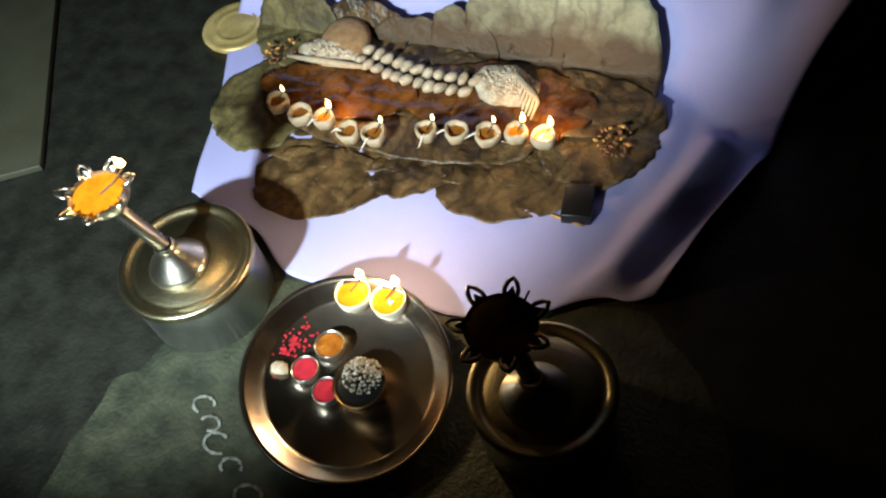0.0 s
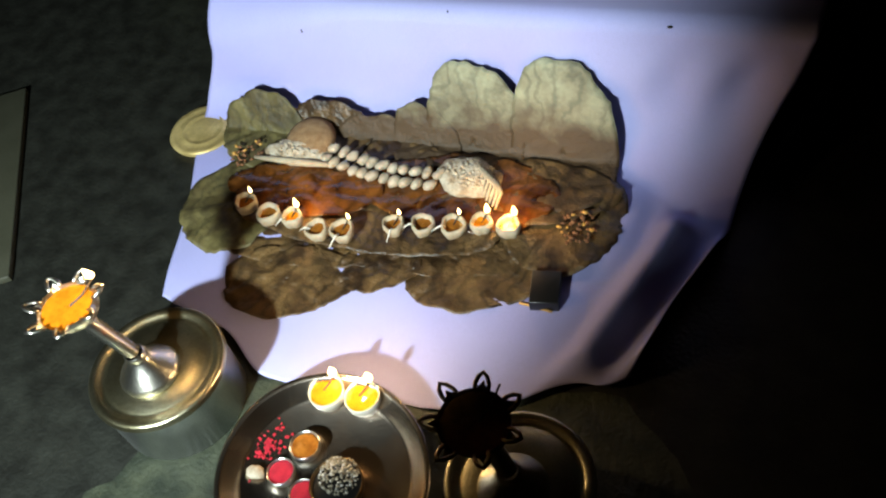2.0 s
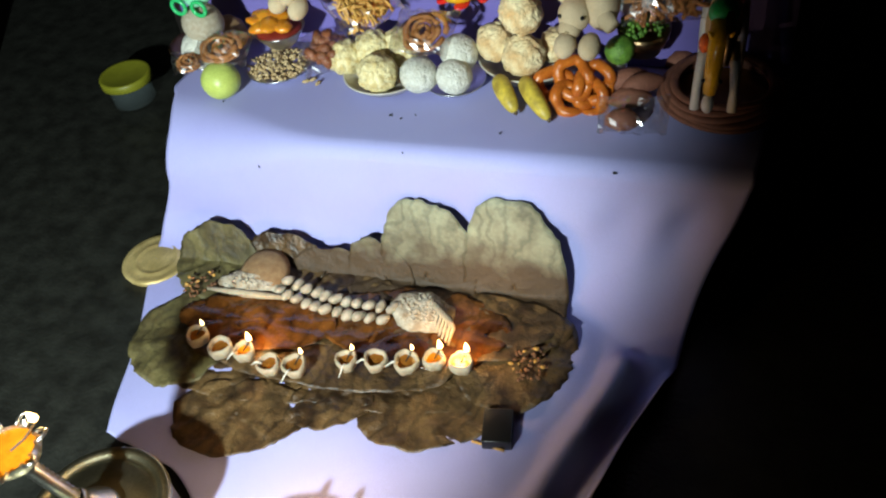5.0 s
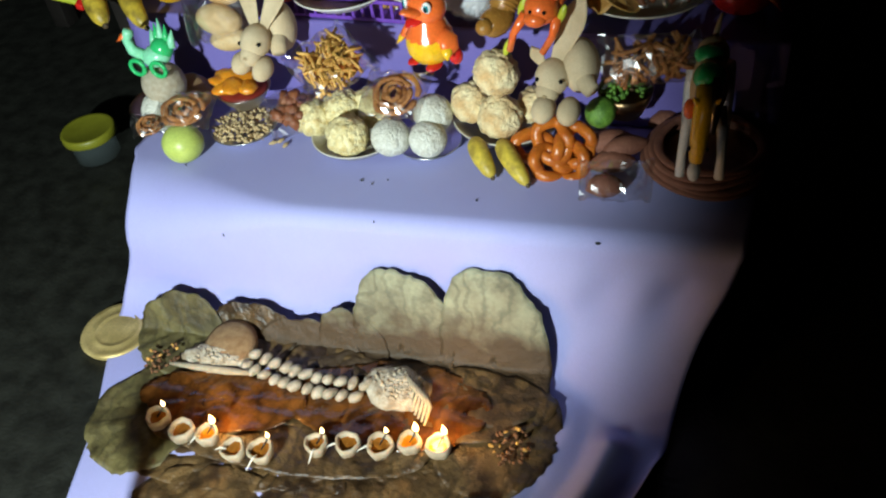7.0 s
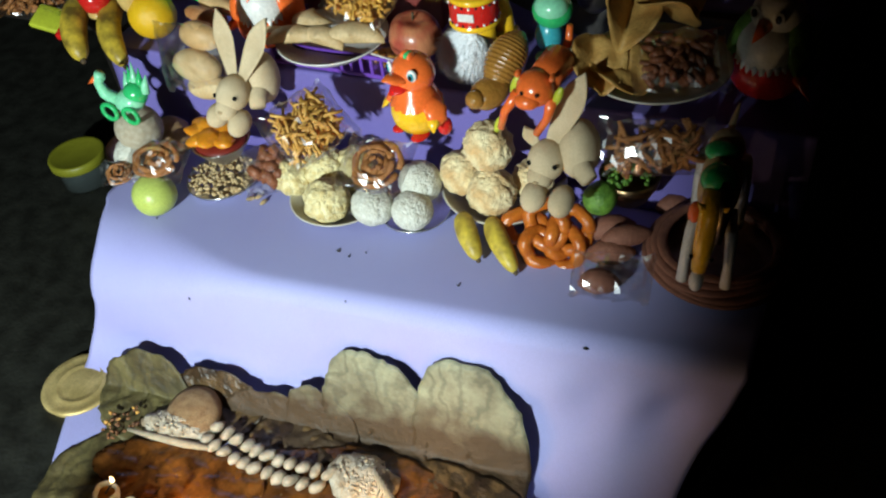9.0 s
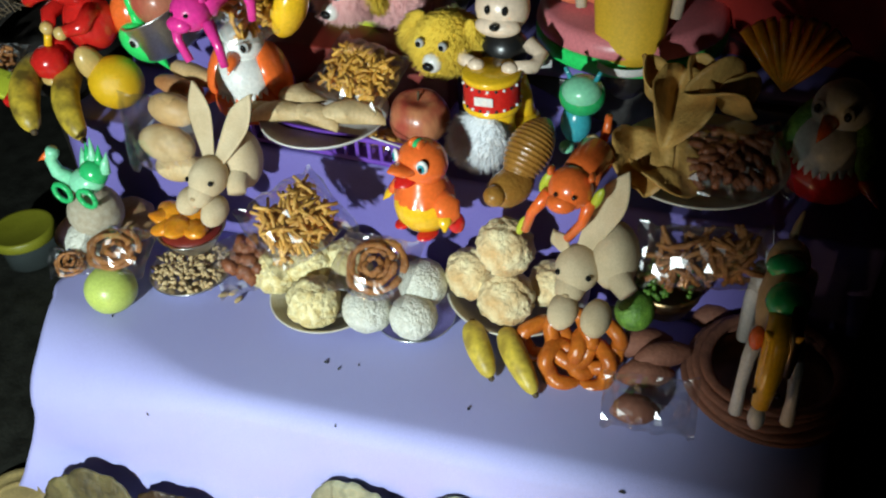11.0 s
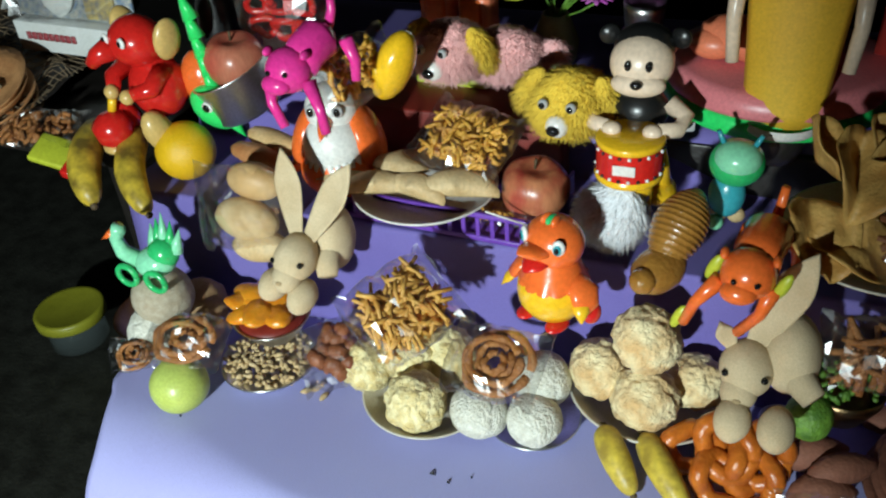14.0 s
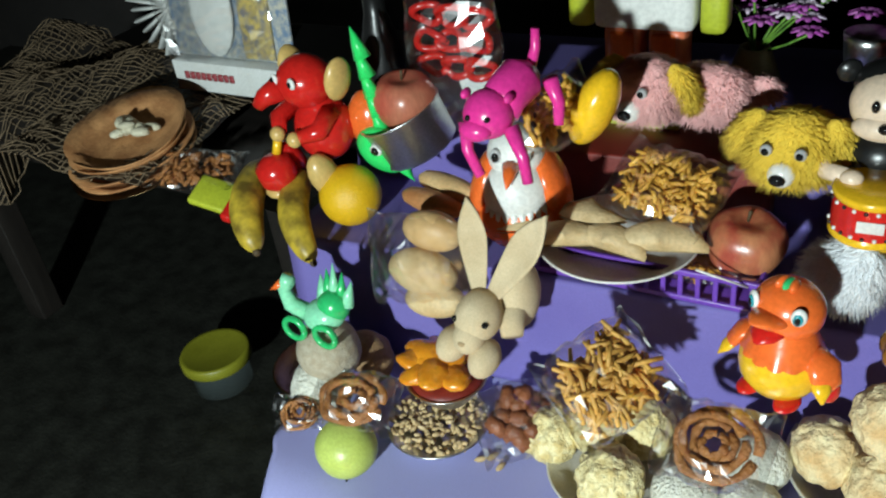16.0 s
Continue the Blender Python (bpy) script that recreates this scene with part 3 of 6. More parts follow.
def stem_lamp(base, lit, r, lean):
    x, y, z = base
    t = thing("oil_lamp", base, "tall brass oil lamp, lit, with amber oil in a star-shaped cup" if lit else "tall oil lamp, unlit, with dark oil in a darker star-shaped cup", "oil lamp", "stem lamps")
    h = 0.178
    prof = [(0.0005, 0.001), (0.043, 0.001), (0.044, 0.005), (0.040, 0.012), (0.026, 0.026), (0.016, 0.040), (0.013, 0.046), (0.016, 0.050), (0.013, 0.054)]
    Shape().lathe(base, prof, "silver").done("foot", t)
    ring = []
    for k in range(19):
        ring.append((0.0085 + (0.0032 if k % 2 else 0), 0.054 + k * (h - 0.085) / 18))
    Shape().lathe(base, ring + [(0.006, h - 0.02)], "silver").done("stem", t, "ringed turned stem")
    s = Shape()
    star_cup(s, (x, y, z + h), r, lit)
    cup = s.done("cup", t, "star-shaped cup with seven spouts")
    for k in range(7):
        a = (2 * math.pi * k - 0.5) / 7
        out, side = Vector((math.cos(a), math.sin(a), 0)), Vector((-math.sin(a), math.cos(a), 0))
        tip = Vector((x, y, z + h + 0.010)) + out * r * 1.02
        loop = [(-0.007, -0.002), (-0.0075, 0.005), (-0.005, 0.012), (0.0, 0.017), (0.005, 0.012), (0.0075, 0.005), (0.007, -0.002)]
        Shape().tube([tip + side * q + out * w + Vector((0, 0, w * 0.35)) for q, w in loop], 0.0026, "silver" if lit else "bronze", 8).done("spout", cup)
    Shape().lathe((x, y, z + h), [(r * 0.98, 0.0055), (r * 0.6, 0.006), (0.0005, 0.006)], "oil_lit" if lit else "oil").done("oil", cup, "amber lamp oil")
    Shape().tube([(x + 0.004, y + 0.002, z + h + 0.007), (x + 0.01, y + r * 0.6, z + h + 0.008), (x + 0.012, y + r + 0.010, z + h + 0.013)], 0.0013, "burnt_wick").done("wick", cup)
    if lit:
        fx, fy = x + 0.012, y + r + 0.011
        Shape().lathe((fx, fy, z + h + 0.013), [(0.0005, 0), (0.0052, 0.004), (0.0056, 0.008), (0.0036, 0.014), (0.0004, 0.021)], "flame", seg=12).done("flame", cup, "small bright flame")
    for o in t.children_recursive:
        for v in o.data.vertices:
            k = max(0, v.co.z - 0.045) / (h - 0.045)
            v.co.x, v.co.y = v.co.x + lean[0] * k, v.co.y + lean[1] * k
    return t


stem_lamp((0.003, 0.728, FLOOR + 0.109), True, 0.036, (-0.020, -0.020))
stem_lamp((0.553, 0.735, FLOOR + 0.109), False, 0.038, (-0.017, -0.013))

# tray with its cups
TR = pose(0.288, 0.690, FLOOR + 0.030, 7, 9, 0)
tray = thing("offering_tray", (0.283, 0.688, FLOOR), "large round steel tray holding powder cups and a pot", "tray")
s = Shape()
R = 0.143
prof = [(0.0005, -0.004), (R * 0.80, -0.004), (R * 0.84, 0.000), (R * 0.96, 0.020), (R * 1.0, 0.024), (R * 1.02, 0.022), (R * 1.0, 0.018), (R * 0.86, -0.006), (R * 0.80, -0.009), (0.0005, -0.009)]
s.lathe((0, 0, 0), prof, "tray_steel", seg=72)
s.v = [tuple(TR @ Vector(v)) for v in s.v]
s.done("dish", tray, "polished steel dish with a raised rim")
s = Shape()
s.lathe((0, 0, 0), [(R * 0.3, -0.009), (R * 0.32, -0.026)], "steel")
s.v = [tuple(TR @ Vector(v)) for v in s.v]
s.done("foot_ring", tray)


def on_tray(x, y, h=0.0):
    """The point of the tray's bottom at the plan place x, y."""
    n = TR.to_3x3() @ Vector((0, 0, 1))
    o = TR.translation + n * (-0.0035)
    return (x, y, o.z - (n.x * (x - o.x) + n.y * (y - o.y)) / n.z + h)


def little_cup(x, y, r, h, fill, label, rim="steel", group="small cups on the tray"):
    p = on_tray(x, y)
    t = thing("small_cup", p, label, "cup", group)
    Shape().lathe(p, [(0.0005, 0.001), (r * 0.7, 0.0), (r * 0.95, h * 0.5), (r, h), (r * 0.94, h), (r * 0.88, h * 0.6)], rim, seg=28).done("cup_wall", t)
    Shape().lathe(p, [(r * 0.93, h * 0.82), (r * 0.5, h * 0.9), (0.0005, h * 0.92)], fill, seg=28, wave=lambda a, q, z: 0.0008 * math.sin(5 * a)).done("filling", t)
    return t, p


for cx, cy in ((0.247, 0.795), (0.297, 0.806)):
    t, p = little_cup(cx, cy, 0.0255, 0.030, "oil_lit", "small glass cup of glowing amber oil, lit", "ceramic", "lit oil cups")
    Shape().tube([(p[0] - 0.004, p[1], p[2] + 0.028), (p[0], p[1] + 0.012, p[2] + 0.030), (p[0] + 0.001, p[1] + 0.023, p[2] + 0.034)], 0.0012, "burnt_wick").done("wick", t)
    Shape().lathe((p[0] + 0.001, p[1] + 0.024, p[2] + 0.033), [(0.0005, 0), (0.0058, 0.004), (0.0062, 0.008), (0.004, 0.014), (0.0004, 0.021)], "flame", seg=12).done("flame", t, "small bright flame")
little_cup(0.234, 0.674, 0.0195, 0.022, "red_powder", "small steel cup of crimson powder")
little_cup(0.274, 0.660, 0.0195, 0.022, "red_powder", "small steel cup of crimson powder")
little_cup(0.249, 0.718, 0.0215, 0.022, "oil", "small steel cup of brown paste")
t, p = little_cup(0.316, 0.684, 0.037, 0.034, "black", "dark round pot heaped with pale grain on the tray", "bronze")
s = Shape()
for k in range(260):
    a, q = rnd.uniform(0, 6.28), 0.028 * math.sqrt(rnd.random())
    px, py = p[0] - 0.002 + q * math.cos(a), p[1] + 0.012 + q * math.sin(a) * 0.95
    hh = p[2] + 0.030 + 0.016 * (1 - (q / 0.030) ** 2) + rnd.uniform(-0.002, 0.002)
    s.ball((px, py, hh), (rnd.uniform(0.0012, 0.0026),) * 3, "grain_mix" if k % 4 else "ceramic_white", seg=6)
tagged(s.done("grain_heap", t, "heap of pale speckled grain"), kind="stuff")
s = Shape()
for k in range(120):
    a, q = rnd.uniform(0, 6.28), 0.02 * abs(rnd.gauss(0, 1))
    px, py = 0.192 + q * math.cos(a), 0.705 + 1.5 * q * math.sin(a)
    s.ball(on_tray(px, py, 0.0006), (rnd.uniform(0.001, 0.0034), rnd.uniform(0.001, 0.0034), 0.0008), "red_powder", seg=6)
s.done("spilled_powder", label="crimson powder spilled on the steel tray", category="powder", kind="stuff")
Shape().ball(on_tray(0.196, 0.664, 0.006), (0.014, 0.010, 0.007), "white_lump", rough=0.3, freq=90).done("camphor_lump", label="small white lump of camphor on the tray", category="camphor")


# ---- the leaf mat with its lamps ----
mat_thing = thing("leaf_mat", (0.15, 1.18, FLOOR), "mat of overlapping dry brown leaves spread on the lavender cloth", "leaf mat")
LIFT = FLOOR + 0.011


def leaf(c, rx, ry, turn, name, level, lift=None, seedv=0, notch=0.0, square=2.0):
    """One broad leaf blade: a wavy round outline, a ribbed and slightly cupped face."""
    m = pose(c[0], c[1], LIFT + level, 0, 0, turn)
    s = Shape()
    rows = []
    n = 72
    for i in range(15):
        q = max(0.002, i / 14)
        row = []
        for j in range(n):
            a = 2 * math.pi * j / n
            wob = 1 + 0.045 * math.sin(3 * a + seedv) + 0.035 * noise.noise(Vector((math.cos(a) * 3, math.sin(a) * 3, seedv * 2.0))) + 0.05 * noise.noise(Vector((math.cos(a) * 11, math.sin(a) * 11, seedv)))
            if notch and abs(a - math.pi / 2) < 0.12:
                wob *= 1 - notch * (1 - abs(a - math.pi / 2) / 0.12)
            wob /= (abs(math.cos(a)) ** square + abs(math.sin(a)) ** square) ** (1 / square)
            x, y = rx * q * wob * math.cos(a), ry * q * wob * math.sin(a)
            z = 0.0028 * q * math.sin(9 * a + seedv) * q + 0.005 * q * q * noise.noise(Vector((x * 22, y * 22, seedv))) + 0.0022 * noise.noise(Vector((x * 60, y * 60, seedv))) + 0.0010 * math.sin(abs(x) * 150 + y * 210 + 3 * noise.noise(Vector((x * 15, y * 15, seedv))))
            p = m @ Vector((x, y, z))
            if lift:
                d = max(0, p.y - lift[0] - 0.1 * p.x)
                p.z += min(d, 0.9) * lift[1] + 0.0
                p.y -= d * lift[2]
            p.z = max(p.z, FLOOR + 0.0098)
            row.append(p)
        rows.append(row)
    s.grid(rows, name, True, False)
    s.done("leaf", mat_thing, thick=0.0012)


leaf((0.050, 0.985), 0.115, 0.075, 15, "leaf", 0.002, seedv=1)
leaf((0.350, 1.085), 0.118, 0.075, 20, "leaf", 0.003, seedv=2)
leaf((0.190, 1.055), 0.070, 0.055, 30, "leaf", 0.004, seedv=3)
leaf((0.040, 1.065), 0.150, 0.055, 10, "leaf", 0.001, seedv=16)
leaf((0.270, 1.105), 0.170, 0.050, 14, "leaf", 0.001, seedv=17)
leaf((-0.125, 1.115), 0.100, 0.120, -15, "leaf_green", 0.005, seedv=4)
leaf((-0.165, 1.285), 0.085, 0.095, 10, "leaf_green", 0.007, (1.30, 0.75, 0.62), seedv=5)
leaf((-0.030, 1.305), 0.082, 0.085, -10, "leaf", 0.010, (1.305, 0.7, 0.62), seedv=6)
leaf((0.080, 1.310), 0.090, 0.070, 0, "leaf_pale", 0.006, (1.30, 0.7, 0.62), seedv=6.5)
leaf((0.435, 1.235), 0.110, 0.125, 25, "leaf", 0.006, seedv=7)
leaf((0.246, 1.345), 0.092, 0.118, -4, "leaf_pale", 0.008, (1.305, 1.1, 0.6), seedv=8.6, square=3.0)
leaf((0.406, 1.357), 0.094, 0.134, 6, "leaf_pale", 0.011, (1.305, 1.1, 0.6), seedv=9, square=2.7)
leaf((0.160, 1.322), 0.062, 0.070, 30, "leaf_pale", 0.013, (1.305, 1.0, 0.6), seedv=15)
leaf((0.365, 1.262), 0.160, 0.075, 8, "leaf", 0.012, seedv=13)
leaf((0.125, 1.285), 0.075, 0.045, 0, "leaf", 0.012, seedv=14)
leaf((0.120, 1.150), 0.250, 0.090, 6, "leaf", 0.011, seedv=10)
leaf((0.260, 1.230), 0.180, 0.085, 8, "leaf_wet", 0.014, seedv=11)
leaf((-0.010, 1.165), 0.150, 0.062, 8, "leaf_wet", 0.016, seedv=12)

DIYAS = [(-0.085, 1.092, 1), (-0.03, 1.080, 0), (0.015, 1.085, 2), (0.072, 1.073, 0), (0.115, 1.083, 1), (0.195, 1.116, 1), (0.240, 1.130, 0), (0.291, 1.141, 1), (0.334, 1.158, 2), (0.378, 1.163, 2)]
for i, (x, y, state) in enumerate(DIYAS):
    z = LIFT + 0.017
    lit = state == 2
    t = thing("dough_lamp", (x, y, z), "small pale dough lamp with glowing oil and a bright flame" if lit else ("small pale dough lamp with brown oil and a tiny flame" if state else "small pale dough lamp with dark oil, almost out"), "oil lamp", "row of dough lamps")
    r = 0.0195 + 0.0015 * math.sin(i * 2.1)
    tl = (rnd.uniform(-5, 5), rnd.uniform(-5, 5), 0)
    Shape().lathe((x, y, z), [(r * 0.45, 0.0), (r * 0.85, 0.005), (r, 0.016), (r * 0.98, 0.025), (r * 0.86, 0.027), (r * 0.74, 0.022), (r * 0.62, 0.014)], "dough", tl, 26, wave=lambda a, q, h: 0.0012 * math.sin(3 * a + i) + 0.0006 * math.sin(7 * a)).done("bowl", t)
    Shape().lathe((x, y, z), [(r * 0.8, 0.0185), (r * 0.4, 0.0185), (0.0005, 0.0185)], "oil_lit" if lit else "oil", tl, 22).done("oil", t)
    a = -2.0 + 0.8 * math.sin(i * 1.7)
    if i in (2, 3, 4, 5, 6, 7):
        Shape().tube([(x + r * 0.6 * math.cos(a), y + r * 0.6 * math.sin(a), z + 0.022), (x + r * math.cos(a), y + r * math.sin(a), z + 0.027), (x + r * 1.75 * math.cos(a - 0.2), y + r * 1.75 * math.sin(a - 0.2), z + 0.012)], [0.0018, 0.0016, 0.0007], "wick", 6).done("wick", t)
    if state:
        k = 1.15 if lit else 0.75
        fx, fy = x + 0.006, y + r * 0.85
        Shape().tube([(x, y, z + 0.019), (fx, fy, z + 0.030)], 0.0011, "black", 6).done("burning_wick", t)
        Shape().lathe((fx, fy, z + 0.029), [(0.0004, 0), (0.0036 * k, 0.004 * k), (0.004 * k, 0.008 * k), (0.0022 * k, 0.014 * k), (0.0003, 0.02 * k)], "flame", seg=10).done("flame", t, "small bright flame")

# pale heaps and the string of beads between them
def heap(c, rx, ry, turn, label):
    t = thing("crumbly_heap", (c[0], c[1], LIFT + 0.014), label, "offering", "pale heaps on the leaf")
    m = pose(c[0], c[1], LIFT + 0.017, 0, 0, turn)
    s = Shape()
    s.ball(tuple(m.translation), (rx, ry, 0.020), "white_lump", (0, 0, turn), 26, 0.25, 55)
    for k in range(150):
        a, q = rnd.uniform(0, 6.28), math.sqrt(rnd.random())
        p = m @ Vector((rx * 0.9 * q * math.cos(a), ry * 0.9 * q * math.sin(a), 0.019 * math.sqrt(max(0.05, 1 - q * q))))
        s.ball(tuple(p), (rnd.uniform(0.002, 0.007), rnd.uniform(0.002, 0.004), rnd.uniform(0.002, 0.004)), "white_lump" if k % 5 else "bead", (rnd.uniform(0, 180), rnd.uniform(0, 180), 0), 6)
    tagged(s.done("crumb_mass", t), kind="stuff")
    return t, m


t, m = heap((-0.065, 1.240), 0.062, 0.032, 8, "white crumbly heap with a brown rind on the leaf mat")
s = Shape()
s.lathe((-0.050, 1.265, LIFT + 0.024), [(0.0005, 0.020), (0.02, 0.019), (0.040, 0.013), (0.050, 0.003), (0.047, 0.001), (0.03, 0.006)], "brown_ball", (18, 0, 8), 30)
s.done("rind", t, "brown curved rind")
Shape().tube([(-0.14, 1.205, LIFT + 0.022), (-0.09, 1.207, LIFT + 0.026), (-0.03, 1.213, LIFT + 0.026), (0.02, 1.224, LIFT + 0.022)], [0.003, 0.006, 0.007, 0.004], "dough", 8).done("strip", t)
t, m = heap((0.268, 1.262), 0.056, 0.042, -12, "white crumbly heap streaked with orange oil on the leaf mat")
for k in range(7):
    bx, by = 0.285 + 0.008 * k * 0.9, 1.275 - 0.012 * k * 0.4
    Shape().tube([(bx, by, LIFT + 0.038), (bx + 0.012, by - 0.018, LIFT + 0.034), (bx + 0.010, by - 0.044, LIFT + 0.020)], [0.003, 0.0035, 0.002], "dough", 6).done("curl", t)
beads = thing("bead_string", (0.1, 1.24, LIFT + 0.015), "string of paired cream-coloured beads lying on the leaf mat", "beads")
for k in range(11):
    q = k / 10
    bx, by = 0.000 + 0.213 * q, 1.247 - 0.010 * q - 0.012 * math.sin(q * 3.1)
    for row in (-1, 1):
        a = 62 + 14 * math.sin(k * 2.2)
        Shape().ball((bx + 0.004 * row + rnd.uniform(-0.002, 0.002), by + row * 0.0125, LIFT + 0.024 + 0.002 * row), (0.0135, 0.0085, 0.0085), "bead", (0, 0, a), 14, 0.32, 70).done("bead", beads)
for cx, cy, cnt, mm in ((-0.163, 1.215, 34, "spice"), (0.478, 1.205, 44, "spice")):
    s = Shape()
    for k in range(cnt):
        a, q = rnd.uniform(0, 6.28), 0.030 * math.sqrt(rnd.random())
        s.ball((cx + q * math.cos(a), cy + q * 1.2 * math.sin(a), LIFT + 0.016 + rnd.uniform(0, 0.006)), (rnd.uniform(0.002, 0.006), rnd.uniform(0.002, 0.004), 0.0025), mm if k % 5 else "sev", (0, 0, rnd.uniform(0, 180)), 7)
    s.done("spice_pile", label="small pile of dark brown spices on the leaf mat", category="spice", kind="stuff")
s = Shape()
s.ball((-0.077, 1.345, LIFT + 0.026), (0.009, 0.008, 0.004), "white_lump", seg=12)
s.done("white_seed", label="white round seed lying on a dry leaf", category="seed")
Shape().box((0.468, 1.078, FLOOR + 0.021), (0.045, 0.06, 0.022), "black", (0, 0, 14)).done("match_box", label="small dark box lying at the edge of the leaf mat", category="box")
Shape().tube([(0.435, 1.050, FLOOR + 0.014), (0.487, 1.049, FLOOR + 0.013)], 0.0022, "papad", 6).done("stick", label="thin pale wooden stick lying on the cloth", category="stick")
s = Shape()
s.lathe((-0.305, 1.262, FLOOR + 0.008), [(0.0005, 0.006), (0.03, 0.0055), (0.038, 0.004), (0.041, 0.007), (0.044, 0.004), (0.058, 0.005), (0.066, 0.007), (0.069, 0.003), (0.066, -0.006)], "gold_tin", (0, 0, 0), 48)
s.done("brass_plate", label="small round ringed brass plate lying beside the cloth", category="plate")
jar = thing("glass_jar", (-0.71, 1.74, FLOOR), "clear glass jar with an olive-yellow plastic lid on the floor", "jar")
Shape().lathe((-0.71, 1.74, FLOOR), [(0.0005, 0.001), (0.045, 0.001), (0.052, 0.006), (0.052, 0.05), (0.046, 0.06)], "jar_glass").done("jar_body", jar, "clear glass body")
Shape().lathe((-0.71, 1.74, FLOOR), [(0.060, 0.058), (0.063, 0.060), (0.063, 0.076), (0.060, 0.080), (0.055, 0.078), (0.0005, 0.078)], "jar_lid").done("lid", jar, "olive-yellow plastic lid")


# ---- front row of offerings ----
def plate(c, r, name, label, h=0.022, group="plates of sweets"):
    t = thing("plate", c, label, "plate", group)
    Shape().lathe(c, [(0.0005, 0.003), (r * 0.62, 0.003), (r * 0.72, 0.006), (r * 0.97, h), (r, h + 0.001), (r * 1.005, h - 0.001), (r * 0.98, h - 0.003), (r * 0.72, 0.0), (r * 0.62, 0.0), (0.0005, 0.0)], name, seg=56).done("dish", t)
    return t


def lump(name, c, r, m, label, category, group="", rough=0.10, freq=75.0, flat=0.93):
    s = Shape()
    s.ball(c, (r, r, r * flat), m, (rnd.uniform(0, 40), rnd.uniform(0, 40), rnd.uniform(0, 90)), 48, rough, freq)
    return s.done(name, label=label, category=category, group=group)


plate((0.103, 1.584, 0.460), 0.080, "ceramic", "grey-beige stoneware plate of yellow sweet balls")
for c, r in (((0.023, 1.584, 0.497), 0.034), ((0.106, 1.545, 0.499), 0.036), ((0.073, 1.603, 0.510), 0.034), ((0.114, 1.627, 0.502), 0.037)):
    lump("sweet_ball", c, r, "laddu", "yellow puffed-grain sweet ball, rough and crumbly", "sweet", "yellow sweet balls", 0.13, 95)
plate((0.231, 1.599, 0.457), 0.056, "steel", "small steel plate under white coconut balls", 0.012)
for c, r in (((0.179, 1.560, 0.494), 0.034), ((0.242, 1.570, 0.492), 0.032), ((0.237, 1.615, 0.512), 0.034)):
    lump("coconut_ball", c, r, "coconut", "white coconut-dusted sweet ball", "sweet", "white coconut balls", 0.05, 60)
plate((0.352, 1.673, 0.462), 0.097, "ceramic", "wide stoneware plate heaped with puffed-grain balls", 0.030)
for c, r in (((0.349, 1.634, 0.590), 0.038), ((0.297, 1.645, 0.522), 0.036), ((0.354, 1.621, 0.517), 0.038), ((0.402, 1.669, 0.512), 0.032)):
    lump("sweet_ball", c, r, "laddu_top", "puffed-grain sweet ball browned on top", "sweet", "browned sweet balls", 0.13, 95)


def banana(a, b, bend, r, m, label, group):
    a, b = Vector(a), Vector(b)
    n = 15
    pts, rad = [], []
    for i in range(n):
        u = i / (n - 1)
        p = a.lerp(b, u) + Vector(bend) * math.sin(math.pi * u)
        pts.append(p)
        rad.append(r * (0.28 if i == 0 else 0.42 if i == 1 else min(1, math.sin(math.pi * (0.08 + 0.87 * u)) ** 0.45 * 1.02)))
    rad[-1] = r * 0.2
    t = thing("banana", a, label, "banana", group)
    s = Shape()
    s.tube(pts, rad, m, 6)
    ob = s.done("peel", t)
    mod = ob.modifiers.new("round", "SUBSURF")
    mod.levels = mod.render_levels = 2
    Shape().tube([a + (a - pts[1]) * 0.9, a, pts[1]], [r * 0.3, r * 0.26, r * 0.3], "banana_stem", 6).done("stem", t, "dark dry stem")
    Shape().ball(tuple(b), r * 0.22, "banana_stem", seg=8).done("tip", t, "black dried tip")


banana((0.316, 1.593, 0.482), (0.367, 1.527, 0.464), (-0.006, 0, 0.012), 0.0195, "banana", "ripe yellow banana with a dark tip over the table edge", "front bananas")
banana((0.360, 1.599, 0.482), (0.427, 1.522, 0.462), (-0.008, 0, 0.012), 0.0195, "banana", "ripe yellow banana with a dark tip over the table edge", "front bananas")


def fried_ring(c, r, w, name, turn, wob=0.15):
    s = Shape()
    pts = []
    for k in range(29):
        a = 2 * math.pi * k / 28
        q = r * (1 + wob * math.sin(2 * a + c[0] * 50) + 0.06 * math.sin(5 * a))
        pts.append(pose(*c, *turn) @ Vector((q * math.cos(a), q * math.sin(a), 0.004 * math.sin(3 * a))))
    s.tube(pts, w, name, 8)
    return s.done("fried_ring", label="glossy orange fried syrup ring hanging by the table edge", category="sweet", group="orange fried rings")


for c, r, tn in (((0.414, 1.597, 0.482), 0.024, (60, 0, 20)), ((0.448, 1.597, 0.497), 0.028, (50, 10, 0)), ((0.485, 1.606, 0.487), 0.026, (60, -10, 10)), ((0.446, 1.575, 0.469), 0.024, (50, 10, 40)), ((0.481, 1.585, 0.467), 0.024, (55, -8, 0)), ((0.468, 1.595, 0.477), 0.022, (70, 20, 60))):
    fried_ring(c, r, 0.0105, "jalebi", tn)


